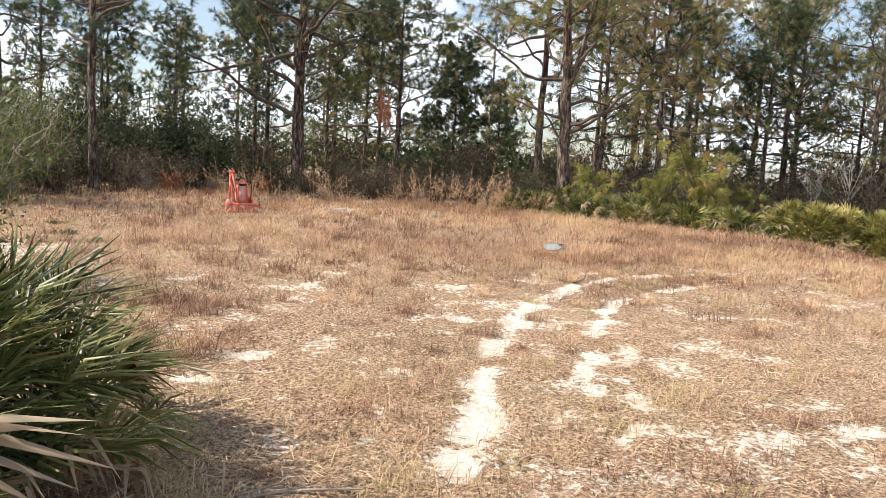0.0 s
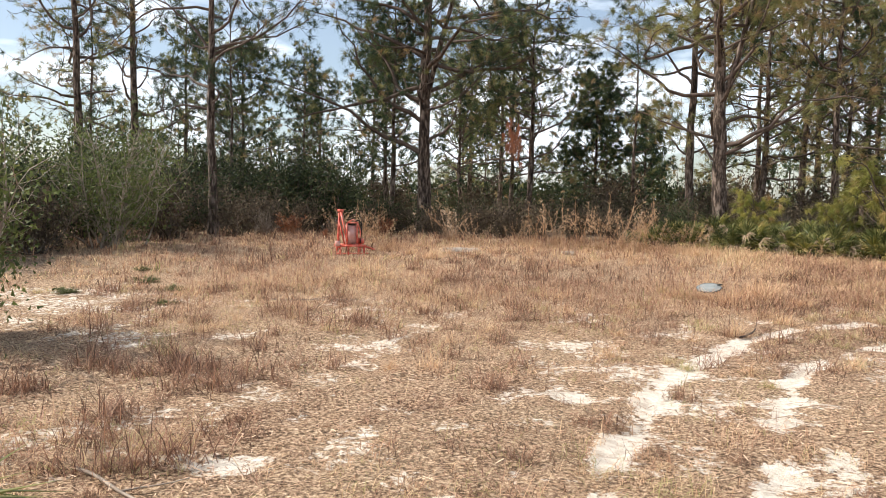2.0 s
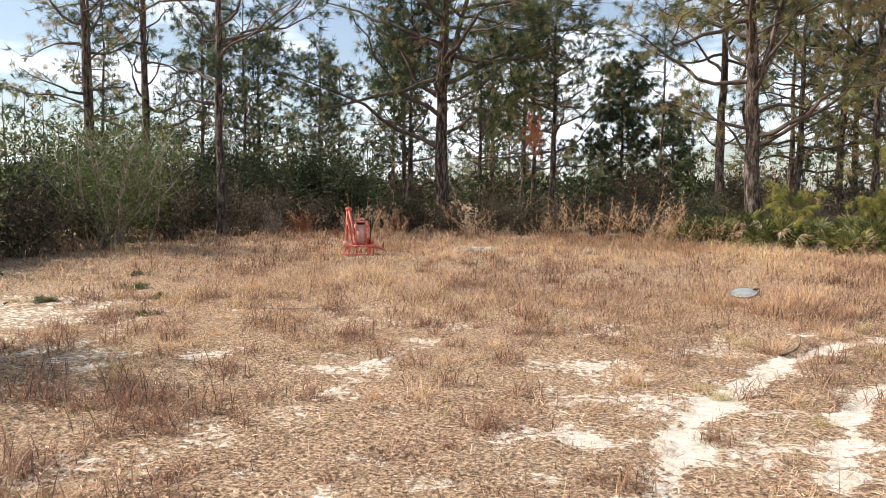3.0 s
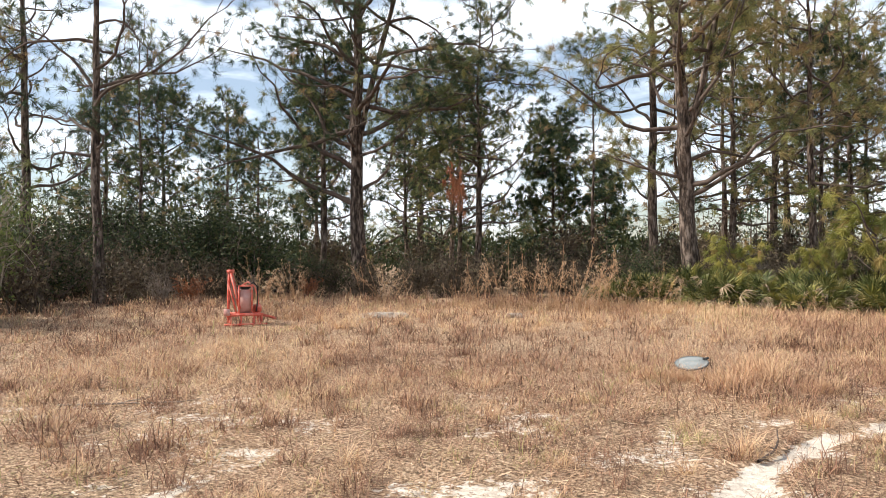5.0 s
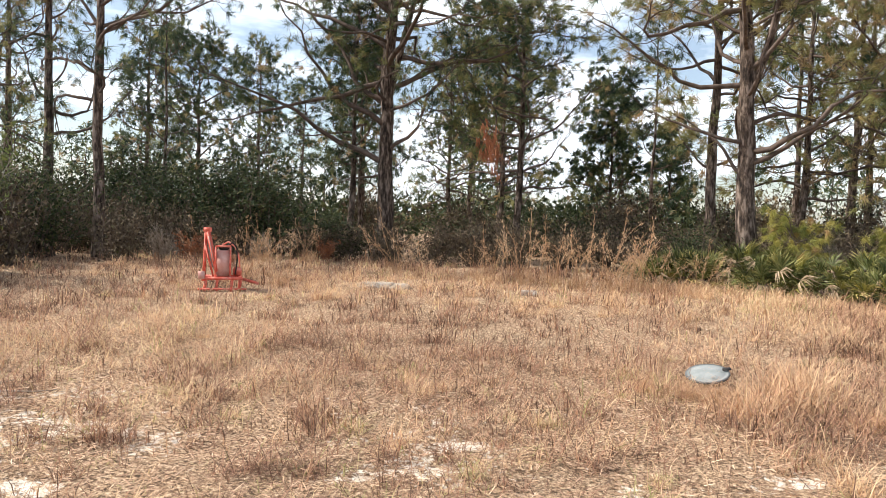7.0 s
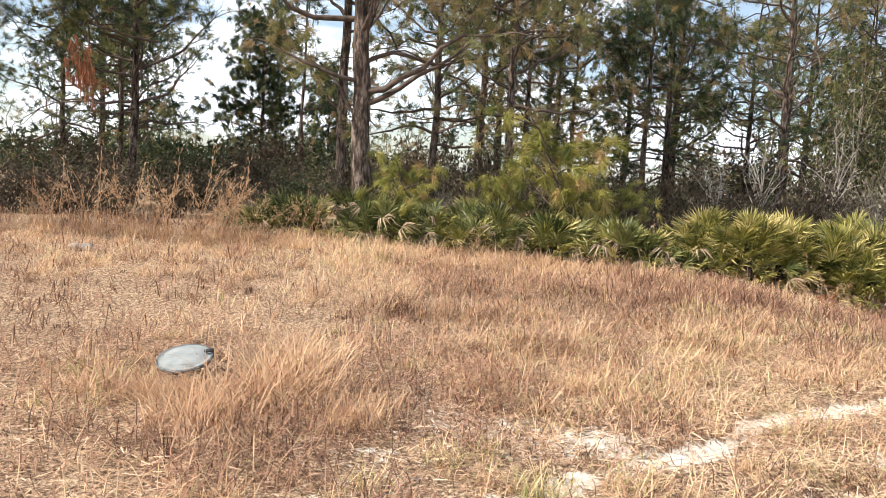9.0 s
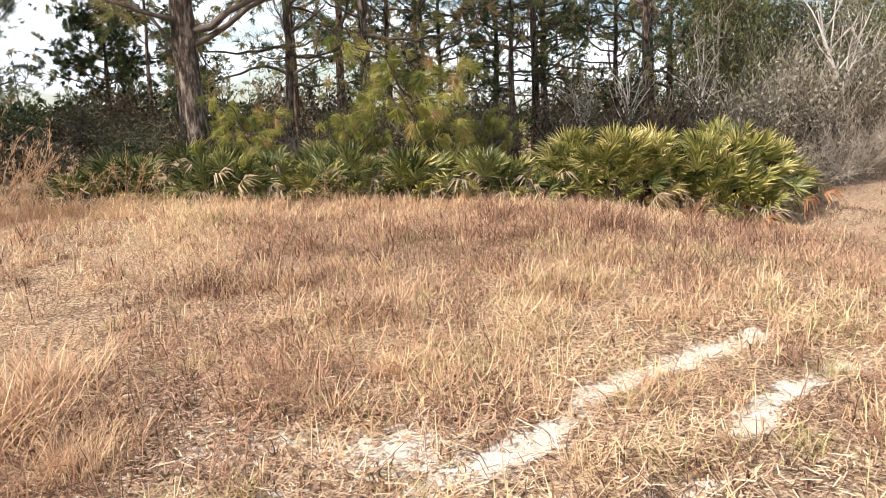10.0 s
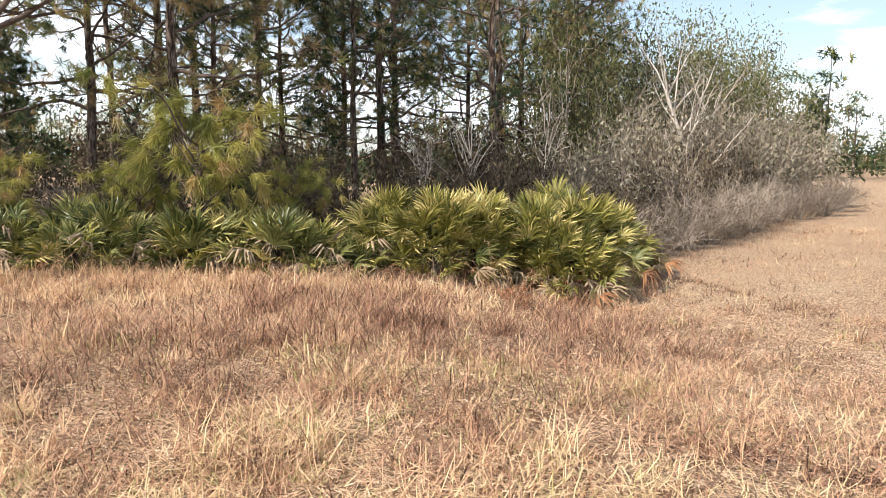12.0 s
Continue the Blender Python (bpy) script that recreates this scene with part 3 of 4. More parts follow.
def build_pines():
    big = "tall longleaf pine with a thick furrowed trunk and open crown"
    main = pine(-6.37, 30.4, "tall forked pine with thick dark trunk and heavy low limbs", seed=21, tall=15, radius=0.27, count=42, width=0.012, needle=0.32, first=4.2, reach=4.5, limbs=64, cone=0.3, extra=((2.8, 183, 6.3, 0.36), (3.9, 188, 5.2, 0.26), (4.7, 178, 4.8, 0.15), (5.0, 20, 4.5, 0.3), (3.2, -10, 3.6, 0.15)), tufts=1.1, hue=0.32, fork=0.30)
    right = pine(3.4, 26.9, "leaning pine with reddish plated bark and bare lower branches", seed=33, tall=13, radius=0.235, count=40, width=0.0125, needle=0.33, first=3.4, reach=3.8, limbs=52, lean=(-0.05, 0), extra=((2.9, -15, 4.2, 0.05), (2.6, -35, 3.6, 0.08), (2.4, 170, 2.2, 0.0), (3.1, 200, 2.6, 0.5)), hue=0.6, fork=0.30)
    pine(2.8, 32.4, "pine with a dark straight trunk and branches from halfway up", seed=35, tall=14, radius=0.185, count=38, width=0.0135, needle=0.33, first=4.9, reach=4.2, limbs=40, extra=((2.9, 160, 2.0, 0.4), (3.0, 20, 2.0, 0.5)), hue=0.6)
    slender = pine(-11.0, 23.75, "slender pine with pale lit bark and crooked upper limbs", seed=41, tall=12, radius=0.15, count=34, width=0.0125, needle=0.32, first=3.3, reach=3.4, limbs=22, extra=((5.3, 20, 4.0, 0.5), (5.2, 160, 3.5, 0.8), (3.6, 190, 2.2, 0.2)), tufts=0.8, hue=0.28)
    pine(-16.97, 28.6, big, seed=43, tall=13, radius=0.2, first=3.4, reach=3.0, limbs=26, tufts=0.7, hue=0.22)
    a = pine(-17.5, 26.2, big, seed=45, tall=12, radius=0.19, first=3.2, reach=3.2, limbs=26, tufts=0.8, hue=0.55)
    thin = pine(-19.5, 29.5, "thin young pine with sparse needles", seed=47, tall=9.5, radius=0.09, first=3, reach=1.7, limbs=20, tufts=0.7, hue=0.22)
    dense = pine(-16.6, 36, "bushy rounded pine in full needle", seed=51, tall=7.6, radius=0.13, first=1.4, reach=2.8, limbs=40, tufts=1.1, hue=0.36, cone=0.5, count=24, width=0.024)
    mid = pine(-8.0, 31.5, "slender dark pine behind the big one", seed=53, tall=8.6, radius=0.12, first=2.2, reach=2.1, limbs=34, hue=0.3, width=0.022)
    tall2 = pine(-3.0, 33.5, "crowded pine with needles down to half its height", seed=55, tall=9.6, radius=0.14, first=2.0, reach=3.1, limbs=44, hue=0.42, cone=0.5, width=0.020)
    young = pine(-1.2, 50, "small cone-shaped pine far behind the scrub", seed=57, tall=8.4, radius=0.14, first=0.8, reach=2.9, limbs=50, hue=0.3, cone=0.55, count=34, needle=0.36, width=0.034, tufts=1.15, group="far pines")
    scrub = pine(5.66, 35, "pine with tangled grey-green crown", seed=59, tall=10.5, radius=0.16, first=2.2, reach=3.2, limbs=36, tufts=0.85, hue=0.7, cone=0.55, width=0.022)

    def again(src, x, y, turn, size, label=""):
        c = copy_thing(src, pose(x, y, float(height(x, y)), 0, 0, turn) @ Matrix.Diagonal((size, size, size, 1)))
        return tagged(c, label)

    for src, x, y, turn, size in (
        (a, -23, 33, 80, 1.0), (thin, -14.2, 30.5, 120, 0.9), (mid, -17.0, 46, 30, 0.95), (mid, -10.3, 38, 200, 1.05), (tall2, -7.4, 41, 120, 0.9), (mid, -14.7, 49, 77, 1.2),
        (tall2, -8.8, 50, 250, 1.2), (tall2, -6.2, 46, 20, 1.15), (mid, -4.2, 36.5, 300, 0.95), (young, 1.9, 60, 100, 0.85), (scrub, 7.4, 31.5, 90, 1.0),
        (a, 7.6, 37.3, 140, 0.95), (mid, 6.4, 41, 250, 1.3), (a, 9.3, 42.5, 10, 1.0), (scrub, 11, 39.5, 210, 1.05), (a, 12.1, 45.5, 190, 1.1), (mid, 13.1, 36.0, 60, 1.15), (a, 14.4, 37.3, 260, 0.95),
        (tall2, 16.2, 40.5, 45, 1.1), (a, 18.0, 35.6, 330, 0.9), (scrub, 17.7, 44, 130, 1.15), (scrub, 19.8, 37.5, 12, 1.0), (tall2, 21.4, 36.2, 170, 0.95), (scrub, 14.6, 42, 300, 1.1), (scrub, 24.3, 39.5, 60, 1.05),
        (scrub, 28, 44, 190, 0.62), (tall2, 33.5, 48, 100, 0.66), (scrub, 24.5, 41, 40, 0.72), (young, 60, 58, 40, 0.7),
        (thin, 1.0, 46, 30, 1.2), (mid, -22, 40, 130, 1.2), (mid, -12.5, 33.5, 340, 0.8), (slender, 16.3, 33.0, 70, 0.95), (tall2, 12.2, 41.5, 140, 1.0), (tall2, 19.2, 40.5, 300, 1.05), (scrub, 22.8, 38.5, 240, 0.9), (mid, 9.0, 36.5, 20, 1.1)):
        again(src, x, y, turn, size)

    y1 = pine(7.1, 25.3, "young pine with drooping yellow-green needle brushes", mat=M_YOUNG, seed=71, tall=1.75, radius=0.06, first=0.75, reach=1.3, limbs=13, count=64, needle=0.34, width=0.014, hue=0.5, droop=0.95, cone=0.1, tufts=0.5, group="young pines")
    for x, y, turn, size in ((6.3, 26.4, 130, 0.62), (8.9, 26.9, 240, 0.62), (4.2, 25.9, 20, 0.62)):
        again(y1, x, y, turn, size)


def build_far_woods():
    """Woods too far off to tell tree from tree: one piece."""
    rng = np.random.default_rng(77)
    parts = [pine_arrays(seed=300 + i, tall=9, radius=0.13, first=1.5, reach=2.4, limbs=18, count=4, needle=0.5, width=0.12, hue=0.3, cone=0.6, tufts=0.6) for i in range(3)]
    wood, leaf, scrub = Heap(), Heap(), Heap()
    flat = []
    for trunk, limb_heaps, crown in parts:
        flat.append([(np.concatenate(h.v), [np.concatenate(f) for f in h.f.values()], np.concatenate(h.t)) for h in (trunk, crown)])
    for i in range(130):
        a = rng.uniform(-0.95, 1.25)
        d = rng.uniform(62, 110) if a < 0.75 else rng.uniform(75, 140)
        x, y = 3 + d * math.sin(a), 8 + d * math.cos(a)
        size, turn = rng.uniform(0.6, 1.15) * (0.8 if -0.2 < a < 0.15 else 1), rng.uniform(0, 6.28)
        c, s = math.cos(turn) * size, math.sin(turn) * size
        for (v, f, t), heap in zip(flat[i % 3], (wood, leaf)):
            w = np.stack([v[:, 0] * c - v[:, 1] * s + x, v[:, 0] * s + v[:, 1] * c + y, v[:, 2] * size + float(height(x, y))], 1)
            heap.add(w, f, t)
    n = 32000
    a = rng.uniform(-1.1, 1.3, n)
    d = np.where(a > 0.8, rng.uniform(70, 120, n), rng.uniform(44, 100, n))
    x, y = 3 + d * np.sin(a), 8 + d * np.cos(a)
    top = 0.8 + 2.6 * field(x, y, 6.0, 3)
    c = np.stack([x, y, height(x, y) + top * rng.random(n) ** 0.7], 1)
    v, f = needles(c, rng.normal(0, 1, (n, 3)), 3, 0.5, 0.17, rng, -0.3)
    scrub.add(v, f, np.repeat(np.clip(rng.normal(0.4, 0.2, n), 0, 1), 9))
    for name, heap, mat, text in (("far_trunks", wood, M_BARK, "distant pine trunks"), ("far_crowns", leaf, M_NEEDLE, "distant green pine crowns"), ("far_scrub", scrub, M_LEAF, "distant brown-green scrub under the pines")):
        tagged(new(name, heap.mesh(name, mat)), text, "woods", kind="stuff")


# ---- shrubs ----
def shrub_arrays(seed, wide=1.0, tall=1.5, stems=14, leaves=1800, leaf=0.06, open_base=0.15, twiggy=3):
    rng = np.random.default_rng(seed)
    wood, green = Heap(), Heap()
    tips = []
    for i in range(stems):
        a, out = rng.uniform(0, 6.283), rng.uniform(0.1, 1.0)
        p = wander((rng.normal(0, 0.12 * wide), rng.normal(0, 0.12 * wide), -0.05), (math.cos(a) * out * wide, math.sin(a) * out * wide, tall * rng.uniform(0.6, 1)), tall * rng.uniform(0.7, 1.15), 6, rng, 0.04, 0.12)
        wood.add(*tube(p, np.linspace(0.016 * tall, 0.005, 7), 3))
        for j in range(2, 7):
            for _ in range(twiggy):
                q = wander(p[j], rng.normal(0, 1, 3) + (math.cos(a) * 0.6, math.sin(a) * 0.6, 0.6), rng.uniform(0.2, 0.45) * (wide + tall) * 0.45, 3, rng, 0.05, 0.25)
                wood.add(*ribbon(q, 0.006))
                tips.extend(q[1:])
    if leaves:
        tips = np.array(tips)
        k = rng.integers(0, len(tips), leaves)
        c = tips[k] + rng.normal(0, 0.075 * (wide + tall) / 2, (leaves, 3))
        c = c[c[:, 2] > open_base * tall * 0.3]
        m = len(c)
        d = rng.normal(0, 1, (m, 3)) + (0, 0, 0.5)
        d /= np.linalg.norm(d, axis=1)[:, None]
        s = np.cross(d, rng.normal(0, 1, (m, 3)))
        s /= np.linalg.norm(s, axis=1)[:, None]
        ln = leaf * rng.uniform(0.6, 1.4, (m, 1))
        v = np.stack([c + s * ln * 0.3, c - s * ln * 0.3, c + d * ln * 1.05], 1).reshape(-1, 3)
        tone = np.clip(0.4 + rng.normal(0, 0.2, m), 0, 1)
        green.add(v, [np.arange(m * 3).reshape(-1, 3)], np.repeat(tone, 3))
    return wood, green


def shrub(name, x, y, label, category, group, mat_wood, mat_leaf, **kw):
    t = new(name)
    wood, green = shrub_arrays(**kw)
    child("branchwork", wood.mesh(name + "_wood", mat_wood), t)
    if green.n:
        child("foliage", green.mesh(name + "_leaves", mat_leaf), t)
    t.matrix_world = pose(x, y, float(height(x, y)))
    return tagged(t, label, category, group)


def build_shrubs():
    rng = random.Random(4)

    def put(src, spots):
        first = True
        for x, y, size, tall in spots:
            m = pose(x, y, float(height(x, y)) - 0.03, 0, 0, rng.uniform(0, 360)) @ Matrix.Diagonal((size, size, size * tall, 1))
            if first:
                src.matrix_world, first = m, False
            else:
                copy_thing(src, m)

    dark = shrub("evergreen_bush", 0, 0, "dense dark green evergreen bush at the wood's edge", "bush", "evergreen bushes", M_TWIG, M_LEAF, seed=81, wide=1.5, tall=1.65, stems=20, leaves=4600, leaf=0.062)
    put(dark, [(-11.8, 17.4, 1.15, 0.95), (-12.4, 20.2, 1.3, 1.0), (-11.6, 22.6, 1.1, 0.9), (-8.8, 27.0, 1.35, 0.86), (-10.2, 27.3, 1.35, 0.90), (-12.0, 26.9, 1.2, 0.78), (-7.3, 28.2, 0.95, 0.66), (-14.0, 26.6, 1.2, 0.78), (-15.8, 26.4, 1.1, 0.78), (-17.8, 25.6, 1.2, 0.78), (-15.4, 23.8, 0.8, 0.70), 
               (-13.2, 18.5, 1.15, 0.78), (-12.2, 16.4, 1.1, 0.78), (-14.8, 19.5, 1.3, 0.86), (-12.2, 13.6, 1.0, 0.78), (-10.8, 29.5, 1.5, 0.94), (-13.5, 30.0, 1.4, 0.90), (-1.2, 33.0, 1.0, 0.78), (-2.8, 36, 1.2, 0.70), (0.2, 38, 1.1, 0.70),
               # The last three of this row are unseen, added to shade the near palmettos.
               (-17, 32, 1.6, 0.86), (-21, 30, 1.7, 0.86), (-5.4, 34, 1.0, 0.62), (-24, 26, 1.6, 0.94), (6.0, 28.4, 0.7, 0.70), (9.8, 29.6, 0.8, 0.70), (12.8, 30.8, 0.9, 0.78), (-3.9, 4.3, 0.8, 1.9), (-3.8, 3.1, 0.85, 1.8), (-2.6, 2.0, 0.8, 1.5),
               (-12.9, 28.6, 1.4, 0.8), (-10.5, 28.9, 1.35, 0.8), (-15.2, 30.0, 1.6, 0.95), (-16.8, 27.6, 1.4, 0.95), (2.2, 26.6, 0.7, 0.9), (8.0, 27.4, 0.8, 0.9)])
    brown = shrub("scrub_bush", 0, 0, "brownish half-bare scrub bush with small dull leaves", "bush", "scrub bushes", M_TWIG, M_LEAF_BROWN, seed=83, wide=1.4, tall=1.4, stems=18, leaves=2500, leaf=0.075)
    put(brown, [(16.2, 27.2, 0.9, 1.3), (18.6, 28.6, 1.0, 1.5), (21.4, 30.2, 1.1, 1.4), (24.6, 32.0, 1.1, 1.2), (14.6, 28.4, 1.0, 1.5), (28.0, 35.2, 1.2, 1.2), (-10.4, 20.6, 1.0, 1.0), (-10.9, 16.6, 0.9, 0.9), (-9.6, 22.6, 0.8, 0.9), (-4.3, 28.4, 0.75, 0.9), (-3.2, 28.8, 0.85, 0.8), (-2.2, 28.6, 0.9, 0.85), (-1.0, 29.2, 0.9, 0.8), (0.3, 29.6, 0.85, 0.8), (1.5, 29.6, 0.9, 0.8), (-5.5, 28.5, 0.8, 0.8), (-6.6, 28.3, 0.75, 0.8), (-7.6, 27.4, 0.75, 0.75),
                (-9.0, 25.6, 0.75, 0.9), (-10.3, 25.2, 0.85, 0.95), (-11.6, 25.0, 0.9, 1.0), (-13.0, 24.9, 0.95, 1.0), (-14.6, 24.9, 0.95, 1.0), (-16.6, 24.0, 1.0, 1.0), (-18.5, 22.2, 1.1, 1.0), (2.8, 29.4, 0.9, 0.9), (4.5, 28.8, 1.0, 0.95),
                (6.2, 28.0, 0.95, 0.9), (8.0, 28.4, 1.0, 0.9), (9.6, 28.2, 1.0, 0.9), (11.4, 28.8, 1.1, 1.0), (13.3, 29.4, 1.15, 1.0), (15.2, 30.0, 1.2, 1.0), (17.0, 30.8, 1.2, 1.0), (-3.5, 31.5, 1.0, 0.8), (-0.3, 34, 1.3, 0.8), (3.0, 33, 1.3, 0.9),
                (7, 33, 1.4, 1.0), (11, 34, 1.5, 1.0), (15, 35, 1.6, 1.1), (19, 34, 1.5, 1.1), (-6.0, 38, 1.5, 0.8), (-11, 42, 1.8, 0.8), (0, 44, 2.0, 0.8), (6, 44, 2.0, 0.9), (12, 46, 2.0, 1.0), (20, 42, 1.9, 1.2), (-12.6, 12.4, .9, 0.9), (-11.2, 15.2, 0.8, 1.0)])
    dun = shrub("thicket_bush", 0, 0, "dun thicket of twigs with sparse dull leaves", "bush", "thicket bushes", M_GREY_TWIG, M_LEAF_DUN, seed=84, wide=1.5, tall=1.5, stems=22, leaves=3400, leaf=0.065, twiggy=4)
    put(dun, [(18.6, 29.6, 1.15, 1.15), (20.4, 31.2, 1.3, 1.2), (22.2, 32.4, 1.4, 1.2), (24.2, 33.2, 1.4, 1.15), (26.4, 33.8, 1.45, 1.1), (28.8, 35.0, 1.5, 1.05), (31.4, 36.4, 1.6, 1.0), (34.0, 38.2, 1.7, 0.95), (37.2, 40.6, 1.8, 0.9), (16.9, 28.6, 1.1, 1.1)])
    olive = shrub("hedge_tree", 0, 0, "round olive-green broadleaf thicket behind the grey brush", "tree", "hedge trees", M_GREY_TWIG, M_LEAF_OLIVE, seed=86, wide=1.7, tall=2.3, stems=20, leaves=9500, leaf=0.048, twiggy=3)
    put(olive, [(22.4, 36.0, 1.35, 1.3), (25.6, 37.0, 1.45, 1.2), (28.6, 38.2, 1.5, 1.1), (31.6, 39.8, 1.6, 1.05), (35.2, 42.4, 1.7, 1.0), (39.5, 45.0, 1.8, 0.9), (19.6, 34.2, 1.2, 1.3)])
    grey = shrub("bare_bush", 0, 0, "leafless grey tangle of thin winter twigs", "bush", "bare bushes", M_GREY_TWIG, M_LEAF_BROWN, seed=85, wide=1.5, tall=1.6, stems=26, leaves=700, leaf=0.05, twiggy=5)
    put(grey, [(15.3, 25.6, 0.8, 0.9), (16.6, 26.3, 1.0, 1.0), (18.0, 27.0, 1.05, 1.0), (19.4, 27.6, 1.1, 1.05), (20.9, 28.4, 1.1, 1.0), (22.4, 29.2, 1.15, 1.0), (24.0, 30.2, 1.15, 0.95), (25.6, 31.2, 1.1, 0.9), (14.2, 27.3, 1.0, 1.1), (16.0, 28.3, 1.3, 1.2),
               (18.3, 29.6, 1.4, 1.3), (20.8, 31.0, 1.5, 1.3), (23.4, 32.6, 1.6, 1.3), (26.4, 34.2, 1.6, 1.2), (29.0, 34.5, 1.4, 1.0), (32, 37, 1.5, 1.0), (-8.2, 26.2, 0.6, 0.9), (-9.8, 24.4, 0.7, 0.9), (-6.2, 29.0, 0.75, .8), (12.4, 27.0, 0.9, 1.0),
               (10.8, 26.4, 0.75, 0.9), (5.2, 27.4, 0.9, 0.9), (36, 40, 1.7, 1.1), (41, 44, 1.9, 1.1), (27.4, 31.6, 1.1, 0.95), (29.2, 32.2, 1.2, 0.9), (31.2, 33.4, 1.2, 0.9), (33.4, 34.9, 1.3, 0.9), (19.0, 28.6, 1.3, 1.2), (21.2, 29.6, 1.3, 1.2)])
    light = shrub("willowy_bush", 0, 0, "airy light green bush with long arching twigs", "bush", "willowy bushes", M_GREY_TWIG, M_LEAF_LIGHT, seed=87, wide=1.5, tall=1.9, stems=26, leaves=8000, leaf=0.055, twiggy=5)
    put(light, [(-5.6, 9.4, 0.9, 1.15), (-10.4, 18.4, 1.2, 1.0), (-12.0, 15.2, 1.2, 1.0), (-13.6, 22.4, 1.3, 1.0)])
    low = shrub("low_bush", 0, 0, "low leafy green bush rooted in dead grass", "bush", "low bushes", M_TWIG, M_LEAF_LIGHT, seed=89, wide=0.9, tall=0.6, stems=14, leaves=3600, leaf=0.04)
    put(low, [(-2.75, 6.2, 0.45, 0.9), (-5.7, 13.6, 0.8, 0.5), (-5.1, 12.4, 0.6, 0.45), (-6.7, 14.3, 0.9, 0.5), (-7.6, 15.6, 0.9, 0.5), (-7.0, 12.9, 0.8, 0.5)])
    rust = shrub("rusty_bush", 0, 0, "small bush with dead rust-orange leaves", "bush", "rusty bushes", M_TWIG, M_RUST_NEEDLE, seed=91, wide=0.6, tall=0.8, stems=10, leaves=900, leaf=0.07)
    put(rust, [(-8.9, 24.2, 0.8, 1.0), (-6.9, 27.2, 0.7, 1.3), (-7.6, 24.0, 0.35, 1.2), (4.9, 24.4, 0.35, 0.8), (10.5, 21.7, 0.62, 0.85)])


def build_bare_tree():
    """Pale leafless tree with many upright branches."""
    rng = np.random.default_rng(95)
    for x, y, size, dx in ((22.6, 31.3, 1.0, 0.12), (24.6, 33.4, 0.8, -0.05), (14.6, 30.8, 0.55, 0.1), (12.9, 31.3, 0.5, -0.1), (17.2, 31.6, 0.6, 0.0)):
        t = new("bare_tree")
        trunk = Heap()
        p = wander((0, 0, -0.1), (-dx * 2, dx, 1), 4.2 * size, 7, rng, 0.02, 0.07)
        trunk.add(*tube(p, np.linspace(0.085, 0.04, 8) * size, 8))
        child("trunk", trunk.mesh("bare_trunk", M_PALE_BARK, True), t)
        for j in range(2, 8):
            for _ in range(3 if j > 3 else 1):
                limb = Heap()
                a = rng.uniform(0, 6.28)
                q = wander(p[j], (math.cos(a) * 0.5, math.sin(a) * 0.5, 1.0), rng.uniform(1.6, 3.2) * size, 6, rng, 0.03, 0.12)
                limb.add(*tube(q, np.linspace(0.032, 0.008, 7) * size, 5))
                for k in range(1, 7):
                    for _ in range(3):
                        limb.add(*ribbon(wander(q[k], rng.normal(0, 0.8, 3) + (0, 0, 0.9), rng.uniform(0.4, 1.0) * size, 4, rng, 0.03, 0.2), 0.009))
                child("limb", limb.mesh("bare_limb", M_PALE_BARK), t)
        t.matrix_world = pose(x, y, float(height(x, y)))
        tagged(t, "leafless tree with whitish bark among grey brush", "tree", "bare trees")


# ---- palmettos ----
def frond_mesh(seed, mat, leaflets=18, size=0.5, arc=2.7, ragged=0.0, broad=0.036):
    """A palmetto leaf: its stalk along +x, then a folded fan of narrow leaflets."""
    rng = np.random.default_rng(seed)
    heap = Heap()
    stalk = np.array([[0, 0, 0], [0.32 * size, 0, 0.03 * size], [0.72 * size, 0, 0.0]])
    heap.add(*tube(stalk, [0.009, 0.007, 0.005], 3), 0.3)
    hub = stalk[-1]
    tone = rng.uniform(0.3, 0.7)
    verts, tris, tones = [hub], [], [tone]
    for i in range(leaflets):
        a = (i / (leaflets - 1) - 0.5) * arc + rng.normal(0, 0.03 + 0.2 * ragged)
        ln = size * (1.05 - 0.22 * abs(a)) * rng.uniform(0.9 - 0.3 * ragged, 1.05)
        lift = 0.5 * math.cos(i * math.pi) + rng.normal(0, 0.2 + 0.25 * ragged)
        d = np.array([math.cos(a), math.sin(a), 0.18 + rng.normal(0, 0.13)])
        s = np.array([-math.sin(a), math.cos(a), lift]) * size * broad
        m, e = hub + d * ln * 0.55, hub + d * ln - np.array([0, 0, ln * (rng.uniform(0.08, 0.5) + 0.4 * ragged)])
        k = len(verts)
        verts += [m - s, m + np.array([0, 0, 0.02 * size]), m + s, e]
        tris += [[0, k, k + 1], [0, k + 1, k + 2], [k + 1, k, k + 3], [k + 2, k + 1, k + 3]]
        own = rng.normal(0, 0.17)
        tones += [tone + own, tone + own, tone + own, tone + own + 0.25]
    heap.add(np.array(verts), [np.array(tris)], np.clip(tones, 0, 1))
    return heap.mesh("frond", mat)


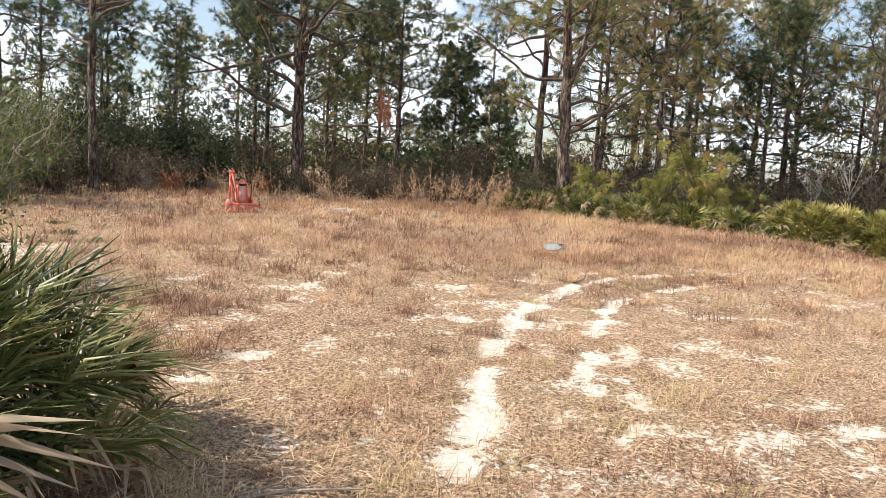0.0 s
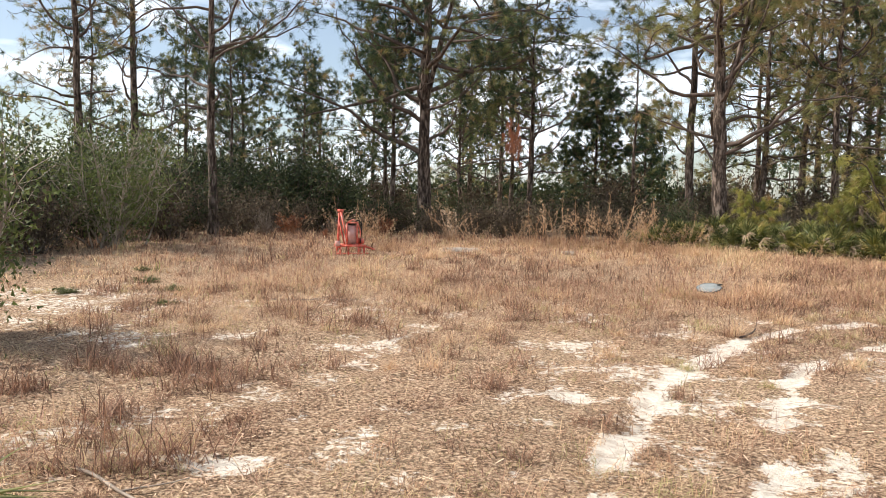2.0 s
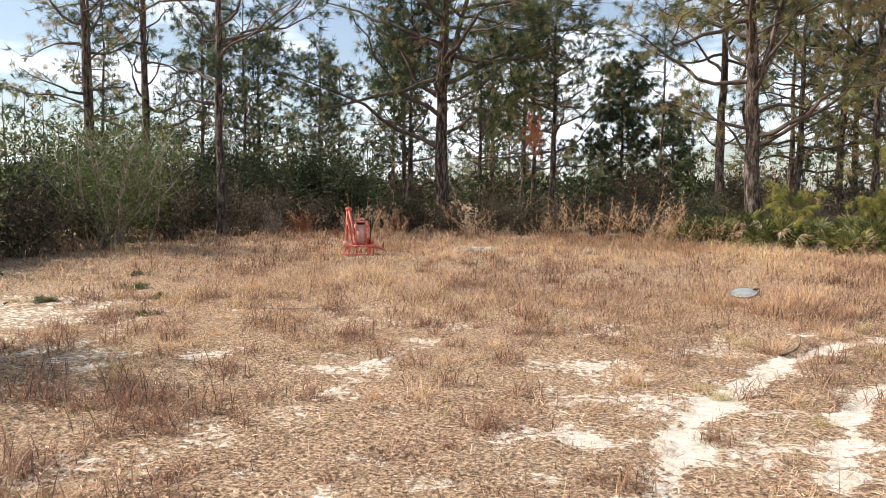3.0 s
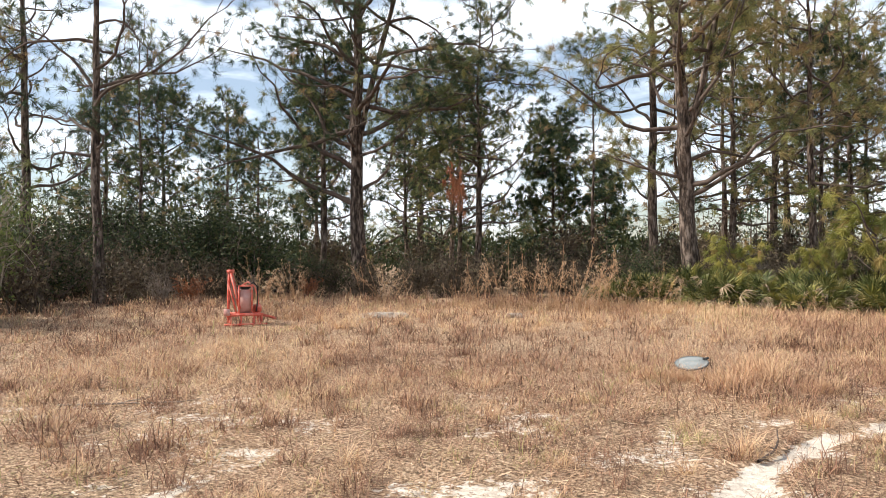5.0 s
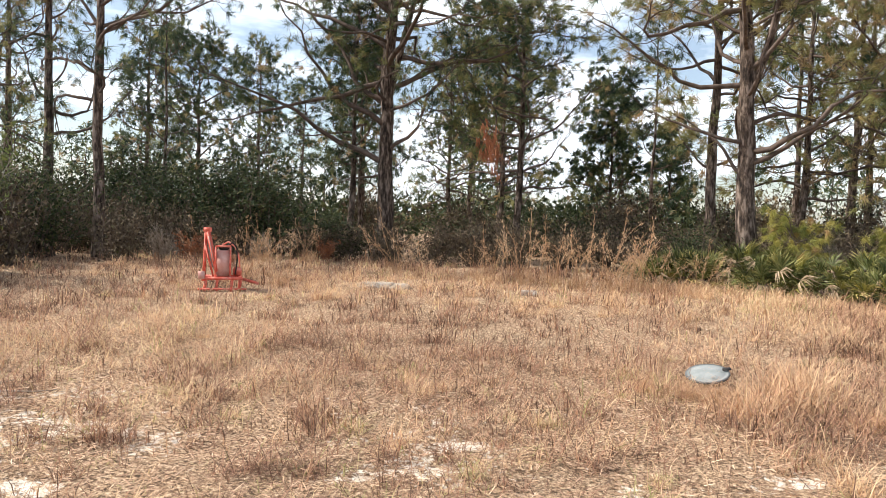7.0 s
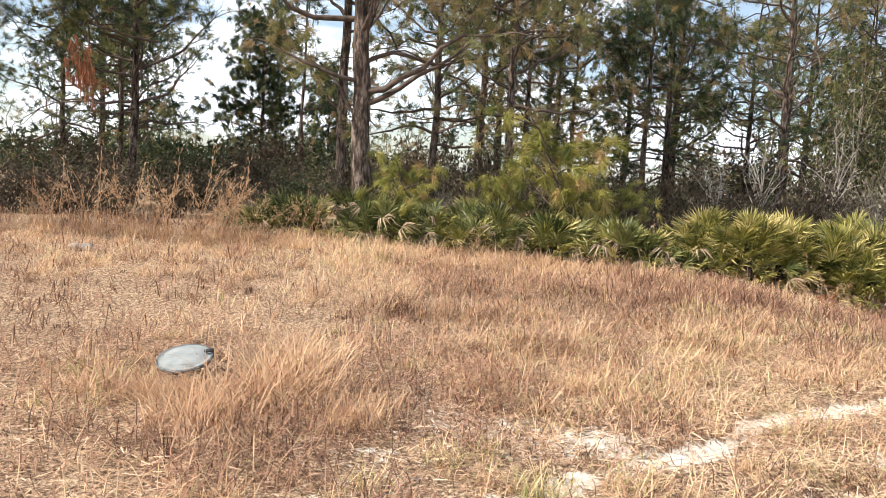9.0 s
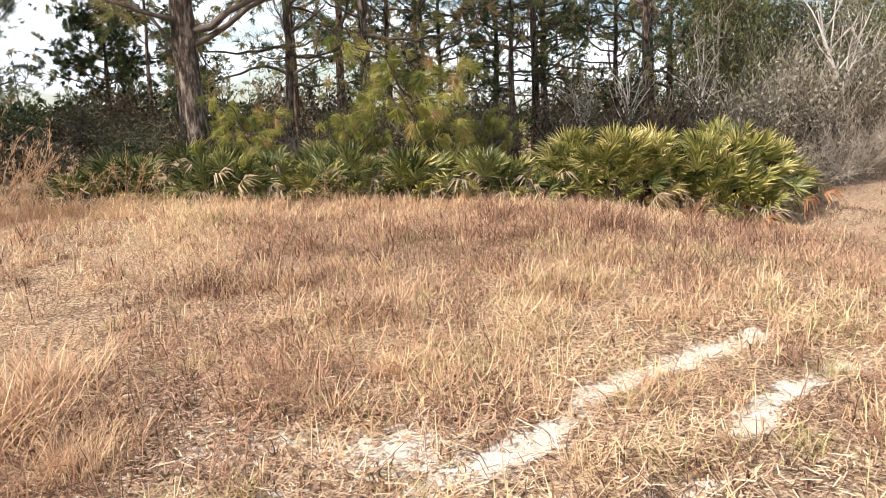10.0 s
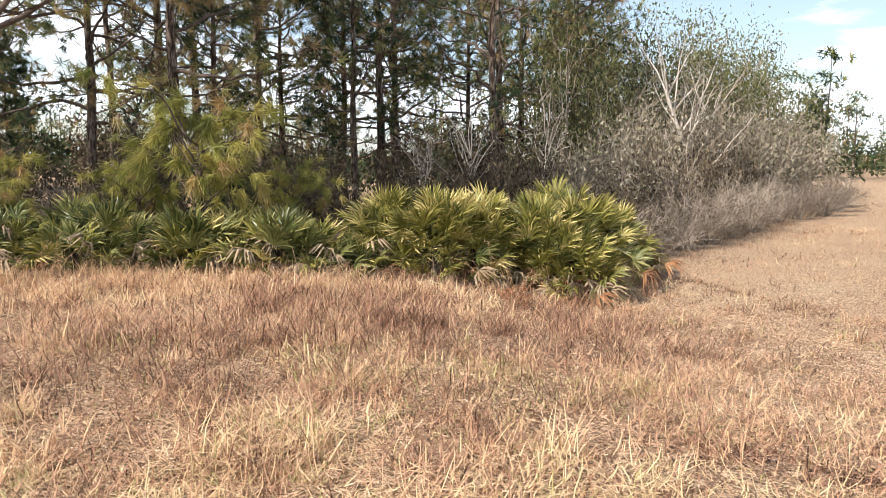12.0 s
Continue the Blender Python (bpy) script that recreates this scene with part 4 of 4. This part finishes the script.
def build_palmettos():
    rng = random.Random(12)
    green = [frond_mesh(101 + i, M_PALM) for i in range(4)]
    yellow = [frond_mesh(111 + i, M_PALM_SUNLIT) for i in range(4)]
    rust = [frond_mesh(131 + i, M_PALM_RUST, leaflets=14, arc=2.0, ragged=0.8) for i in range(2)]
    dead = [frond_mesh(121 + i, M_PALM_DEAD, leaflets=12, arc=2.0, ragged=1.0) for i in range(3)]

    close = [frond_mesh(141 + i, M_PALM, leaflets=28, arc=3.2, ragged=0.15, broad=0.019) for i in range(4)]

    def palmetto(x, y, wide, tall, fronds, sunny, withered, label, leaf=1.0, rusty=0.0, fine=False):
        t = new("saw_palmetto")
        for i in range(fronds):
            f = (i + 0.5) / fronds
            turn = i * 137.5 + rng.uniform(-15, 15)
            up = 84 - 84 * f + rng.uniform(-16, 16)
            is_dead = f > 1 - withered or rng.random() < 0.05
            # sunny: share of fronds in the colour that carries painted sunlight.
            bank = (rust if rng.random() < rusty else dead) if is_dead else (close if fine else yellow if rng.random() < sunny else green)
            fr = child("frond", rng.choice(bank), t, "dead pale brown frond" if is_dead else "")
            reach = (0.10 + 0.55 * f ** 0.8) * wide * rng.uniform(0.7, 1.1)
            z = max(0.06, tall * (0.78 - 0.72 * f ** 1.3) * rng.uniform(0.85, 1.05) - 0.25)
            size = leaf * rng.uniform(0.8, 1.15)
            a = radians(turn)
            if is_dead:
                up = rng.uniform(-60, 0)
                z = rng.uniform(0.15, 0.62)
                reach *= 0.98
            fr.matrix_local = pose(reach * math.cos(a), reach * math.sin(a), z, 0, 0, turn) @ pose(0, 0, 0, rng.uniform(-48, 48), -up, rng.uniform(-30, 30)) @ Matrix.Scale(size, 4)
        stem = Heap()
        stem.add(*tube([(0.0, 0.0, -0.1), (0.03, 0.02, 0.15 * tall), (0.06, 0.0, 0.4 * tall)], [0.11, 0.10, 0.06], 7))
        child("stem", stem.mesh("palmetto_stem", M_BARK, True), t)
        t.matrix_world = pose(x, y, float(height(x, y)), 0, 0, rng.uniform(0, 360))
        tagged(t, label, "palmetto", "saw palmettos")

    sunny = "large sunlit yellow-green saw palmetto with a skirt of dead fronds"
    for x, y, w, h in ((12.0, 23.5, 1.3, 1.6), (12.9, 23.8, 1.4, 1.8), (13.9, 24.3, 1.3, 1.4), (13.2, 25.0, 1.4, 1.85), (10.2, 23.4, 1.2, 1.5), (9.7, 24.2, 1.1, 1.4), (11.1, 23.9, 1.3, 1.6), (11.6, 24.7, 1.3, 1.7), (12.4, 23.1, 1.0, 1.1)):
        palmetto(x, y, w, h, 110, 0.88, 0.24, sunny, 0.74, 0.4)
    plain = "dark green saw palmetto growing along the wood's edge"
    for i in range(26):
        f = i / 25
        x = 1.4 + 8.0 * f + rng.uniform(-0.3, 0.3)
        y = 25.5 + (23.6 - 25.5) * f + (0.9 if i % 2 else 0.0) + rng.uniform(-0.35, 0.35)
        palmetto(x, y, 0.95, rng.uniform(0.4, 0.95), 40, 0.15 + 0.25 * f, 0.14, plain, rng.uniform(0.55, 0.85))
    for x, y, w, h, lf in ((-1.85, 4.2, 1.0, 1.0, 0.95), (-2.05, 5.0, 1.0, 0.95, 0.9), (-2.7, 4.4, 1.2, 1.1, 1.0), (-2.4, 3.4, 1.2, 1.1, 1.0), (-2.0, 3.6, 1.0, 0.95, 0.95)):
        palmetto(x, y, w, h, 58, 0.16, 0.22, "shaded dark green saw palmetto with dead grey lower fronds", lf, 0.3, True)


# ---- things in the clearing ----
def box(heap, size, m, bevel=0.0):
    bm = bmesh.new()
    bmesh.ops.create_cube(bm, size=1, matrix=Matrix.Diagonal((*size, 1)))
    if bevel:
        bmesh.ops.bevel(bm, geom=bm.edges[:], offset=bevel, segments=2, affect="EDGES")
    bmesh.ops.transform(bm, matrix=m, verts=bm.verts)
    heap_bm(heap, bm)


def heap_bm(heap, bm):
    bmesh.ops.triangulate(bm, faces=bm.faces)
    bm.verts.index_update()
    heap.add(np.array([v.co[:] for v in bm.verts]), [np.array([[v.index for v in f.verts] for f in bm.faces])])
    bm.free()


def bar(a, b, w, d, bevel=0.006):
    """A square bar from a to b as a heap."""
    h = Heap()
    a, b = Vector(a), Vector(b)
    box(h, (w, d, (b - a).length), Matrix.Translation((a + b) / 2) @ (b - a).to_track_quat("Z", "Y").to_matrix().to_4x4(), bevel)
    return h


def build_machine():
    t = new("log_splitter")
    def put(name, heap, mat, label="", shade=False):
        return child(name, heap.mesh(name, mat, shade), t, label)
    for y in (-0.22, 0.22):
        put("base_rail", bar((-0.36, y, 0.22), (0.42, y, 0.22), 0.06, 0.05), M_RED)
    for x in (-0.33, 0.38):
        put("cross_rail", bar((x, -0.22, 0.20), (x, 0.22, 0.20), 0.05, 0.05), M_RED)
    for x, y in ((-0.30, -0.24), (-0.08, -0.24), (0.20, -0.24), (0.36, -0.24), (-0.30, 0.24), (0.36, 0.24)):
        put("leg", bar((x, y, -0.02), (x + 0.02, y * 0.9, 0.21), 0.05, 0.04), M_RED)
    tank = Heap()
    box(tank, (0.27, 0.34, 0.42), pose(0.04, 0.0, 0.46), 0.025)
    cab = put("tank", tank, M_PINK, "sun-bleached pink steel tank panel")
    for x in (-0.10, 0.18):
        put("upright", bar((x, -0.185, 0.23), (x, -0.185, 0.74), 0.035, 0.03), M_RED)
    put("top_rail", bar((-0.11, -0.185, 0.74), (0.19, -0.185, 0.74), 0.03, 0.035), M_RED)
    # Black block stands in for the dark, shaded recess at the tank's top.
    cap = Heap()
    box(cap, (0.20, 0.28, 0.07), pose(0.05, 0.0, 0.705), 0.02)
    put("engine_cover", cap, M_RUBBER, "black block standing for the shaded recess on top")
    put("mast", bar((-0.32, -0.08, 0.23), (-0.29, -0.06, 0.98), 0.045, 0.05), M_RED)
    put("boom", bar((-0.25, -0.08, 0.97), (-0.07, -0.14, 0.32), 0.11, 0.06, 0.012), M_RED)
    put("boom_plate", bar((-0.235, -0.125, 0.90), (-0.13, -0.165, 0.50), 0.06, 0.02), M_PINK, "bleached pink side plate")
    put("strut", bar((-0.30, -0.08, 0.75), (-0.14, -0.10, 0.24), 0.035, 0.035), M_RED)
    put("head", bar((-0.34, -0.07, 1.0), (-0.18, -0.07, 1.0), 0.05, 0.07), M_RED)
    ram = Heap()
    ram.add(*tube([(-0.27, -0.02, 0.86), (-0.2, -0.02, 0.55), (-0.17, -0.02, 0.40)], [0.018, 0.018, 0.03], 10))
    put("ram", ram, M_STEEL, "worn steel ram", True)
    hose = Heap()
    hose.add(*tube([(0.12, -0.1, 0.74), (0.22, -0.16, 0.80), (0.30, -0.18, 0.72), (0.31, -0.16, 0.5), (0.28, -0.15, 0.28)], [0.014] * 5, 8))
    put("hose", hose, M_RUBBER, "black rubber hose", True)
    side = Heap()
    box(side, (0.12, 0.12, 0.12), pose(-0.36, -0.2, 0.27), 0.006)
    put("side_box", side, M_PINK, "bleached pink side box")
    bin_ = Heap()
    box(bin_, (0.16, 0.24, 0.14), pose(0.32, 0.0, 0.32), 0.02)
    put("motor", bin_, M_RED)
    put("foot_plate", bar((-0.42, -0.25, 0.05), (0.50, -0.25, 0.05), 0.07, 0.03), M_RED)
    put("tow_bar", bar((0.42, 0.0, 0.20), (0.74, 0.02, 0.12), 0.05, 0.045), M_RED)
    guard = Heap()
    guard.add(*tube([(0.02, 0.16, 0.74), (0.14, 0.17, 0.80), (0.28, 0.17, 0.72), (0.36, 0.17, 0.52), (0.38, 0.17, 0.24)], [0.016] * 5, 8))
    put("guard_hoop", guard, M_RED, "", True)
    t.matrix_world = pose(-5.36, 19.9, float(height(-5.36, 19.9)) - 0.02, 0, 0, 32) @ Matrix.Diagonal((0.82, 0.9, 1, 1))
    tagged(t, "old faded red steel log splitter standing in dry grass", "machine")


def rubble(x, y, size, seed, label, name="concrete_piece", turn=0):
    rng = np.random.default_rng(seed)
    bm = bmesh.new()
    bmesh.ops.create_icosphere(bm, subdivisions=3, radius=0.5)
    for v in bm.verts:
        k = 1 + 0.5 * noise.noise(v.co * 2.6 + Vector((seed, 0, 0))) + 0.22 * noise.noise(v.co * 7)
        v.co = Vector((v.co.x * size[0] * k, v.co.y * size[1] * k, max(-0.3, min(0.36, v.co.z * k)) * size[2]))
    h = Heap()
    heap_bm(h, bm)
    ob = new(name, h.mesh(name, M_CONCRETE))
    ob.matrix_world = pose(x, y, float(height(x, y)) + 0.12 * size[2], 0, 0, turn)
    tagged(ob, label, "rubble", "pieces of pale rubble")


def build_tub():
    t = new("plastic_lid")
    prof = [(0.0, 0.035), (0.10, 0.034), (0.185, 0.026), (0.20, 0.012), (0.225, 0.008), (0.24, 0.012), (0.243, 0.0), (0.235, -0.012)]
    def lathe(profile, mat, name, label=""):
        n = 36
        a = np.arange(n) * 2 * math.pi / n
        v = np.concatenate([np.stack([r * np.cos(a), r * np.sin(a), np.full(n, z)], 1) for r, z in profile])
        i = np.arange(n)
        q = np.concatenate([np.stack([k * n + i, k * n + (i + 1) % n, (k + 1) * n + (i + 1) % n, (k + 1) * n + i], 1) for k in range(len(profile) - 1)])
        child(name, mesh_of(name, v, [q], mat, np.full(len(v), 0.5), shade=True), t, label)
    lathe([(0.001, 0.035)] + prof[1:], M_PLASTIC, "cover")
    lathe([(0.236, 0.014), (0.250, 0.016), (0.258, 0.002), (0.250, -0.016), (0.236, -0.014)], M_RIM, "rim", "weathered rolled rim")
    h = Heap()
    box(h, (0.10, 0.035, 0.03), pose(0.19, 0.12, 0.04, 0, 0, 30), 0.008)
    child("handle", h.mesh("handle", M_DARK), t, "dark handle")
    t.matrix_world = pose(1.99, 15.78, float(height(1.99, 15.78)) + 0.12, 0, 0, -20) @ pose(0, 0, 0, 16, 0, 0) @ Matrix.Scale(0.72, 4)
    tagged(t, "round grey-blue plastic lid propped on dry grass", "lid")


def grass_clump(name, x, y, count, tall, mat, tone, label, group, seed, plume=0.0, lean=0.35, width=0.007, spread=0.10):
    """One bunch of grass with its own blades; plume: the share of blades that carry a seed head."""
    rng = np.random.default_rng(seed)
    base = np.stack([rng.normal(0, spread, count), rng.normal(0, spread, count), np.full(count, -0.03)], 1)
    az, ln = rng.uniform(0, 6.283, count), tall * rng.uniform(0.45, 1.1, count)
    h = Heap()
    v, f = blades(base, az, np.abs(rng.normal(lean, 0.3, count)), ln, np.full(count, width), rng.uniform(0.2, 1.2, count))
    h.add(v, f, np.repeat(np.clip(tone + rng.normal(0, 0.12, count), 0, 1), 7))
    t = new(name)
    tagged(child("grass_growth", h.mesh("grass_growth", mat), t), kind="stuff")
    if plume:
        k = Heap()
        for _ in range(int(count * plume)):
            a = rng.uniform(0, 6.283)
            p = wander((rng.normal(0, spread), rng.normal(0, spread), 0), (0.3 * math.cos(a), 0.3 * math.sin(a), 1), tall * rng.uniform(1.3, 2.5), 7, rng, -0.11, 0.08)
            k.add(*tube(p, np.linspace(0.006, 0.004, 8), 3), 0.3)
            c = np.repeat(p[4:], 9, 0) + rng.normal(0, 0.012, (36, 3))
            v, f = needles(c, np.repeat((p[4:] - p[3:-1]) * 8, 9, 0), 1, 0.09, 0.008, rng, 0.15, 0.35)
            k.add(v, f, rng.uniform(0.3, 0.9))
        child("seed_plume", k.mesh("seed_plume", M_PLUME), t)
    t.matrix_world = pose(x, y, float(height(x, y)))
    return tagged(t, label, "grass", group)


def build_clumps():
    rng = random.Random(5)
    straw = grass_clump("straw_clump", 2.62, 15.35, 420, 0.55, M_GRASS, 0.52, "large bright straw-coloured bunch of grass beside the plastic lid", "straw clumps", 201, lean=0.7, spread=0.17)
    for x, y, s in ((2.25, 14.9, 0.8), (2.75, 15.9, 0.9), (3.1, 14.9, 0.55), (1.78, 15.38, 0.45), (2.08, 15.45, 0.42), (1.5, 15.5, 0.38), (1.95, 15.3, 0.36)):
        copy_thing(straw, pose(x, y, float(height(x, y)), 0, 0, rng.uniform(0, 360)) @ Matrix.Scale(s, 4))
    plume = grass_clump("plume_grass", -0.95, 23.2, 110, 0.6, M_PLUME, 0.4, "tall pale plume grass with nodding seed heads", "plume grass clumps", 203, plume=0.11, lean=0.3, width=0.006, spread=0.16)
    for x, y, s in ((-0.4, 23.4, .9), (0.1, 23.3, 1.0), (0.6, 23.5, 1.05), (1.1, 23.6, 0.95), (1.6, 23.4, 0.85), (-1.6, 23.4, 0.8), (-4.2, 25.2, 1.0), (-2.2, 24.5, 0.6), (2.3, 24.0, 0.7), (-6.9, 26.2, 0.9), (-7.6, 25.4, 0.8), (-8.6, 24.3, 0.7),
                    (-12.4, 22.8, .5), (5.0, 22.9, .45), (10.2, 21.3, .6), (0.8, 22.9, 0.7), (-4.7, 20.8, .75), (-5.8, 21.4, .8), (-3.4, 24.6, .6)):
        copy_thing(plume, pose(x, y, float(height(x, y)), 0, 0, rng.uniform(0, 360)) @ Matrix.Scale(s, 4))
    tuft = grass_clump("green_tuft", 1.66, 12.7, 150, 0.2, M_GRASS, 0.93, "olive-green tuft of living grass on the sand", "green tufts", 205, lean=0.75, spread=0.08, width=0.005)
    for x, y, s in ((3.95, 14.0, 1.1), (4.4, 14.0, 0.9), (5.2, 17.2, 0.9), (6.1, 14.1, .7), (6.9, 14.8, .8), (0.6, 12.9, .6), (2.9, 12.0, .7), (1.3, 10.5, .6), (5.0, 16.0, .6), (5.4, 14.2, .8), (-0.6, 15.5, .7), (1.9, 10.0, .5)):
        copy_thing(tuft, pose(x, y, float(height(x, y)), 0, 0, rng.uniform(0, 360)) @ Matrix.Scale(s, 4))
    brown = grass_clump("brown_tuft", -0.6, 15.5, 75, 0.28, M_GRASS, 0.14, "dull brown bunch of dry grass", "brown tufts", 207, lean=0.65, spread=0.075, width=0.005)
    gold = grass_clump("golden_tuft", -0.2, 14.6, 95, 0.30, M_GRASS, 0.62, "golden bunch of long arching dry grass", "golden tufts", 211, lean=0.85, spread=0.06, width=0.005)
    olive = grass_clump("olive_tuft", 0.9, 14.1, 80, 0.22, M_GRASS, 0.86, "yellowish olive bunch of half-dry grass", "olive tufts", 209, lean=0.6, spread=0.06, width=0.005)
    spots = []

    def tuft_at(src, x, y, size):
        spots.append((src, x, y, size, rng.uniform(0, 6.283)))

    for i in range(560):
        x, y = (rng.uniform(-5, 7), rng.uniform(4.5, 15)) if i % 2 else (rng.uniform(-8, 8), rng.uniform(7, 22))
        if float(sandiness(x, y)) < 0.35:
            tuft_at(olive if i % 7 == 0 or (x > 2.5 and i % 5 == 0) else gold if (i % 7 in (1, 2) and y > 9.5) or (x > 2.5 and i % 3) else brown, x, y, rng.uniform(0.5, 1.15) * (0.65 if y < 9 else 1.0))
    for _ in range(90):
        x = rng.uniform(6.8, 11.6)
        y = 22.9 - 0.45 * abs(x - 9.3) + rng.uniform(-3.6, 0.1)
        tuft_at(brown, x, y, rng.uniform(1.0, 1.8))

    for _ in range(90):
        x, y = rng.uniform(-7, 0.5), rng.uniform(10.0, 19.5)
        tuft_at(brown, x, y, rng.uniform(0.8, 1.3))
    for _ in range(32):
        x, y = rng.uniform(-3.7, -1.5), rng.uniform(6.3, 9.3)
        tuft_at(brown, x, y, rng.uniform(0.8, 1.35))
    for _ in range(70):
        x, y = rng.uniform(3.5, 9.5), rng.uniform(16.0, 22.5)
        tuft_at(brown if rng.random() < 0.6 else gold, x, y, rng.uniform(0.9, 1.4))
    for _ in range(110):
        x = rng.uniform(1.2, 11.0)
        y = 24.6 - 0.17 * x + rng.uniform(-1.3, 0.3)
        tuft_at(gold, x, y, rng.uniform(0.9, 1.7))
    for _ in range(90):
        x, y = rng.uniform(-9, 2), rng.uniform(19.5, 24.5)
        tuft_at(gold, x, y, rng.uniform(0.8, 1.4))
    walked = ((0.7, 3.0), (0.9, 6.5), (1.8, 9.3), (3.3, 11.0), (5.3, 13.0))
    spots.sort(key=lambda s: min(math.hypot(s[1] - px, s[2] - py) for px, py in walked))
    near_ones = {brown: 0, gold: 0, olive: 0}
    heap = Heap()
    blade_sets = {}
    for src in (brown, gold, olive):
        me = src.children[0].data
        v, f, t = np.empty(len(me.vertices) * 3), [[], []], np.empty(len(me.vertices))
        me.vertices.foreach_get("co", v)
        me.attributes["tint"].data.foreach_get("value", t)
        for p in me.polygons:
            f[len(p.vertices) == 3].append(p.vertices[:])
        blade_sets[src] = (v.reshape(-1, 3), [np.array(k) for k in f], t)
    for src, x, y, size, turn in spots:
        near_ones[src] += 1
        if near_ones[src] < 270:
            copy_thing(src, pose(x, y, float(height(x, y)), 0, 0, math.degrees(turn)) @ Matrix.Scale(size, 4))
            continue
        v, f, t = blade_sets[src]
        co, si = math.cos(turn) * size, math.sin(turn) * size
        heap.add(np.stack([v[:, 0] * co - v[:, 1] * si + x, v[:, 0] * si + v[:, 1] * co + y, v[:, 2] * size + float(height(x, y))], 1), f, t)
    if heap.n:
        tagged(new("far_tufts", heap.mesh("far_tufts", M_GRASS)), "brown and golden bunches of dry grass far across the clearing", "grass", kind="stuff")


def build_sticks():
    rng = np.random.default_rng(31)
    for x, y, turn, ln, mat in ((1.95, 12.1, 55, 0.75, M_TWIG), (-0.55, 4.6, 20, 0.6, M_GREY_TWIG), (-1.0, 4.2, 35, 0.9, M_GREY_TWIG), (-4.0, 13.2, 10, 1.3, M_GREY_TWIG), (-2.0, 6.9, -20, 1.1, M_GREY_TWIG), (9.6, 21.9, 5, 1.2, M_GREY_TWIG)):
        h = Heap()
        p = wander((0, 0, 0), (1, 0, 0.02), ln, 7, rng, 0.0, 0.08)
        p[:, 2] = np.abs(p[:, 2]) * 0.4 + 0.012
        h.add(*tube(p, np.linspace(0.012, 0.004, 8), 5))
        h.add(*tube(wander(p[3], (1, 0.7, 0.15), ln * 0.3, 4, rng), np.linspace(0.006, 0.003, 5), 4))
        ob = new("fallen_stick", h.mesh("fallen_stick", mat))
        ob.matrix_world = pose(x, y, float(height(x, y)), 0, 0, turn)
        tagged(ob, "thin crooked fallen stick lying on straw", "stick", "fallen sticks")
    for x, y, turn, up, ln in ((-1.5, 4.1, 75, 40, 0.6), (-1.4, 4.0, 30, 25, 0.6)):
        h = Heap()
        p = wander((0, 0, 0), (math.cos(radians(up)), 0, math.sin(radians(up))), ln, 8, rng, -0.02, 0.06)
        h.add(*tube(p, np.linspace(0.011, 0.004, 9), 5))
        for k in (3, 5, 6):
            h.add(*tube(wander(p[k], (0.8, rng.normal(0, 0.6), 0.5), ln * 0.3, 4, rng), np.linspace(0.005, 0.002, 5), 3))
        ob = new("dead_twig", h.mesh("dead_twig", M_GREY_TWIG))
        ob.matrix_world = pose(x, y, float(height(x, y)) - 0.03, 0, 0, turn)
        tagged(ob, "bare grey twig rising beside the palmetto", "twig", "dead twigs")


def build_hanging_needles():
    """A dead rust-red brush hanging in the pines."""
    rng = np.random.default_rng(34)
    t = new("dead_needle_brush")
    k = 46
    c = np.stack([rng.normal(0, 0.2, k), rng.normal(0, 0.2, k), rng.normal(0, 0.36, k)], 1)
    h = Heap()
    h.add(*needles(c, np.tile([[0, 0, -1.0]], (k, 1)), 12, 0.34, 0.02, rng, 0.9, 0.5), 0.5)
    tagged(child("needle_growth", h.mesh("dead_needles", M_RUST_NEEDLE), t), kind="stuff")
    w = Heap()
    w.add(*tube(wander((0.1, 0, 0.9), (-0.05, 0.1, -1), 1.5, 6, rng), np.linspace(0.022, 0.008, 7), 5))
    w.add(*tube(wander((1.3, 1.4, 0.9), (-1.2, -1.4, 0.1), 1.9, 5, rng, 0, 0.05), np.linspace(0.035, 0.02, 6), 5))
    child("broken_branch", w.mesh("broken_branch", M_TWIG), t)
    t.matrix_world = pose(-3.05, 29.5, 3.45)
    tagged(t, "rust-red bunch of dead pine needles caught in the branches", "pine needles")


build_ground()
build_pines()
build_far_woods()
build_shrubs()
build_bare_tree()
build_palmettos()
build_machine()
rubble(-3.35, 21.7, (0.75, 0.45, 0.2), 1, "low white broken concrete slab half sunk in grass", "concrete_slab", 10)
rubble(-2.85, 21.65, (0.35, 0.2, 0.22), 2, "small pale concrete lump beside the slab")
rubble(-0.57, 21.7, (0.34, 0.22, 0.16), 3, "small pale stone showing above the grass")
build_tub()
build_clumps()
build_sticks()
build_hanging_needles()
build_grass()
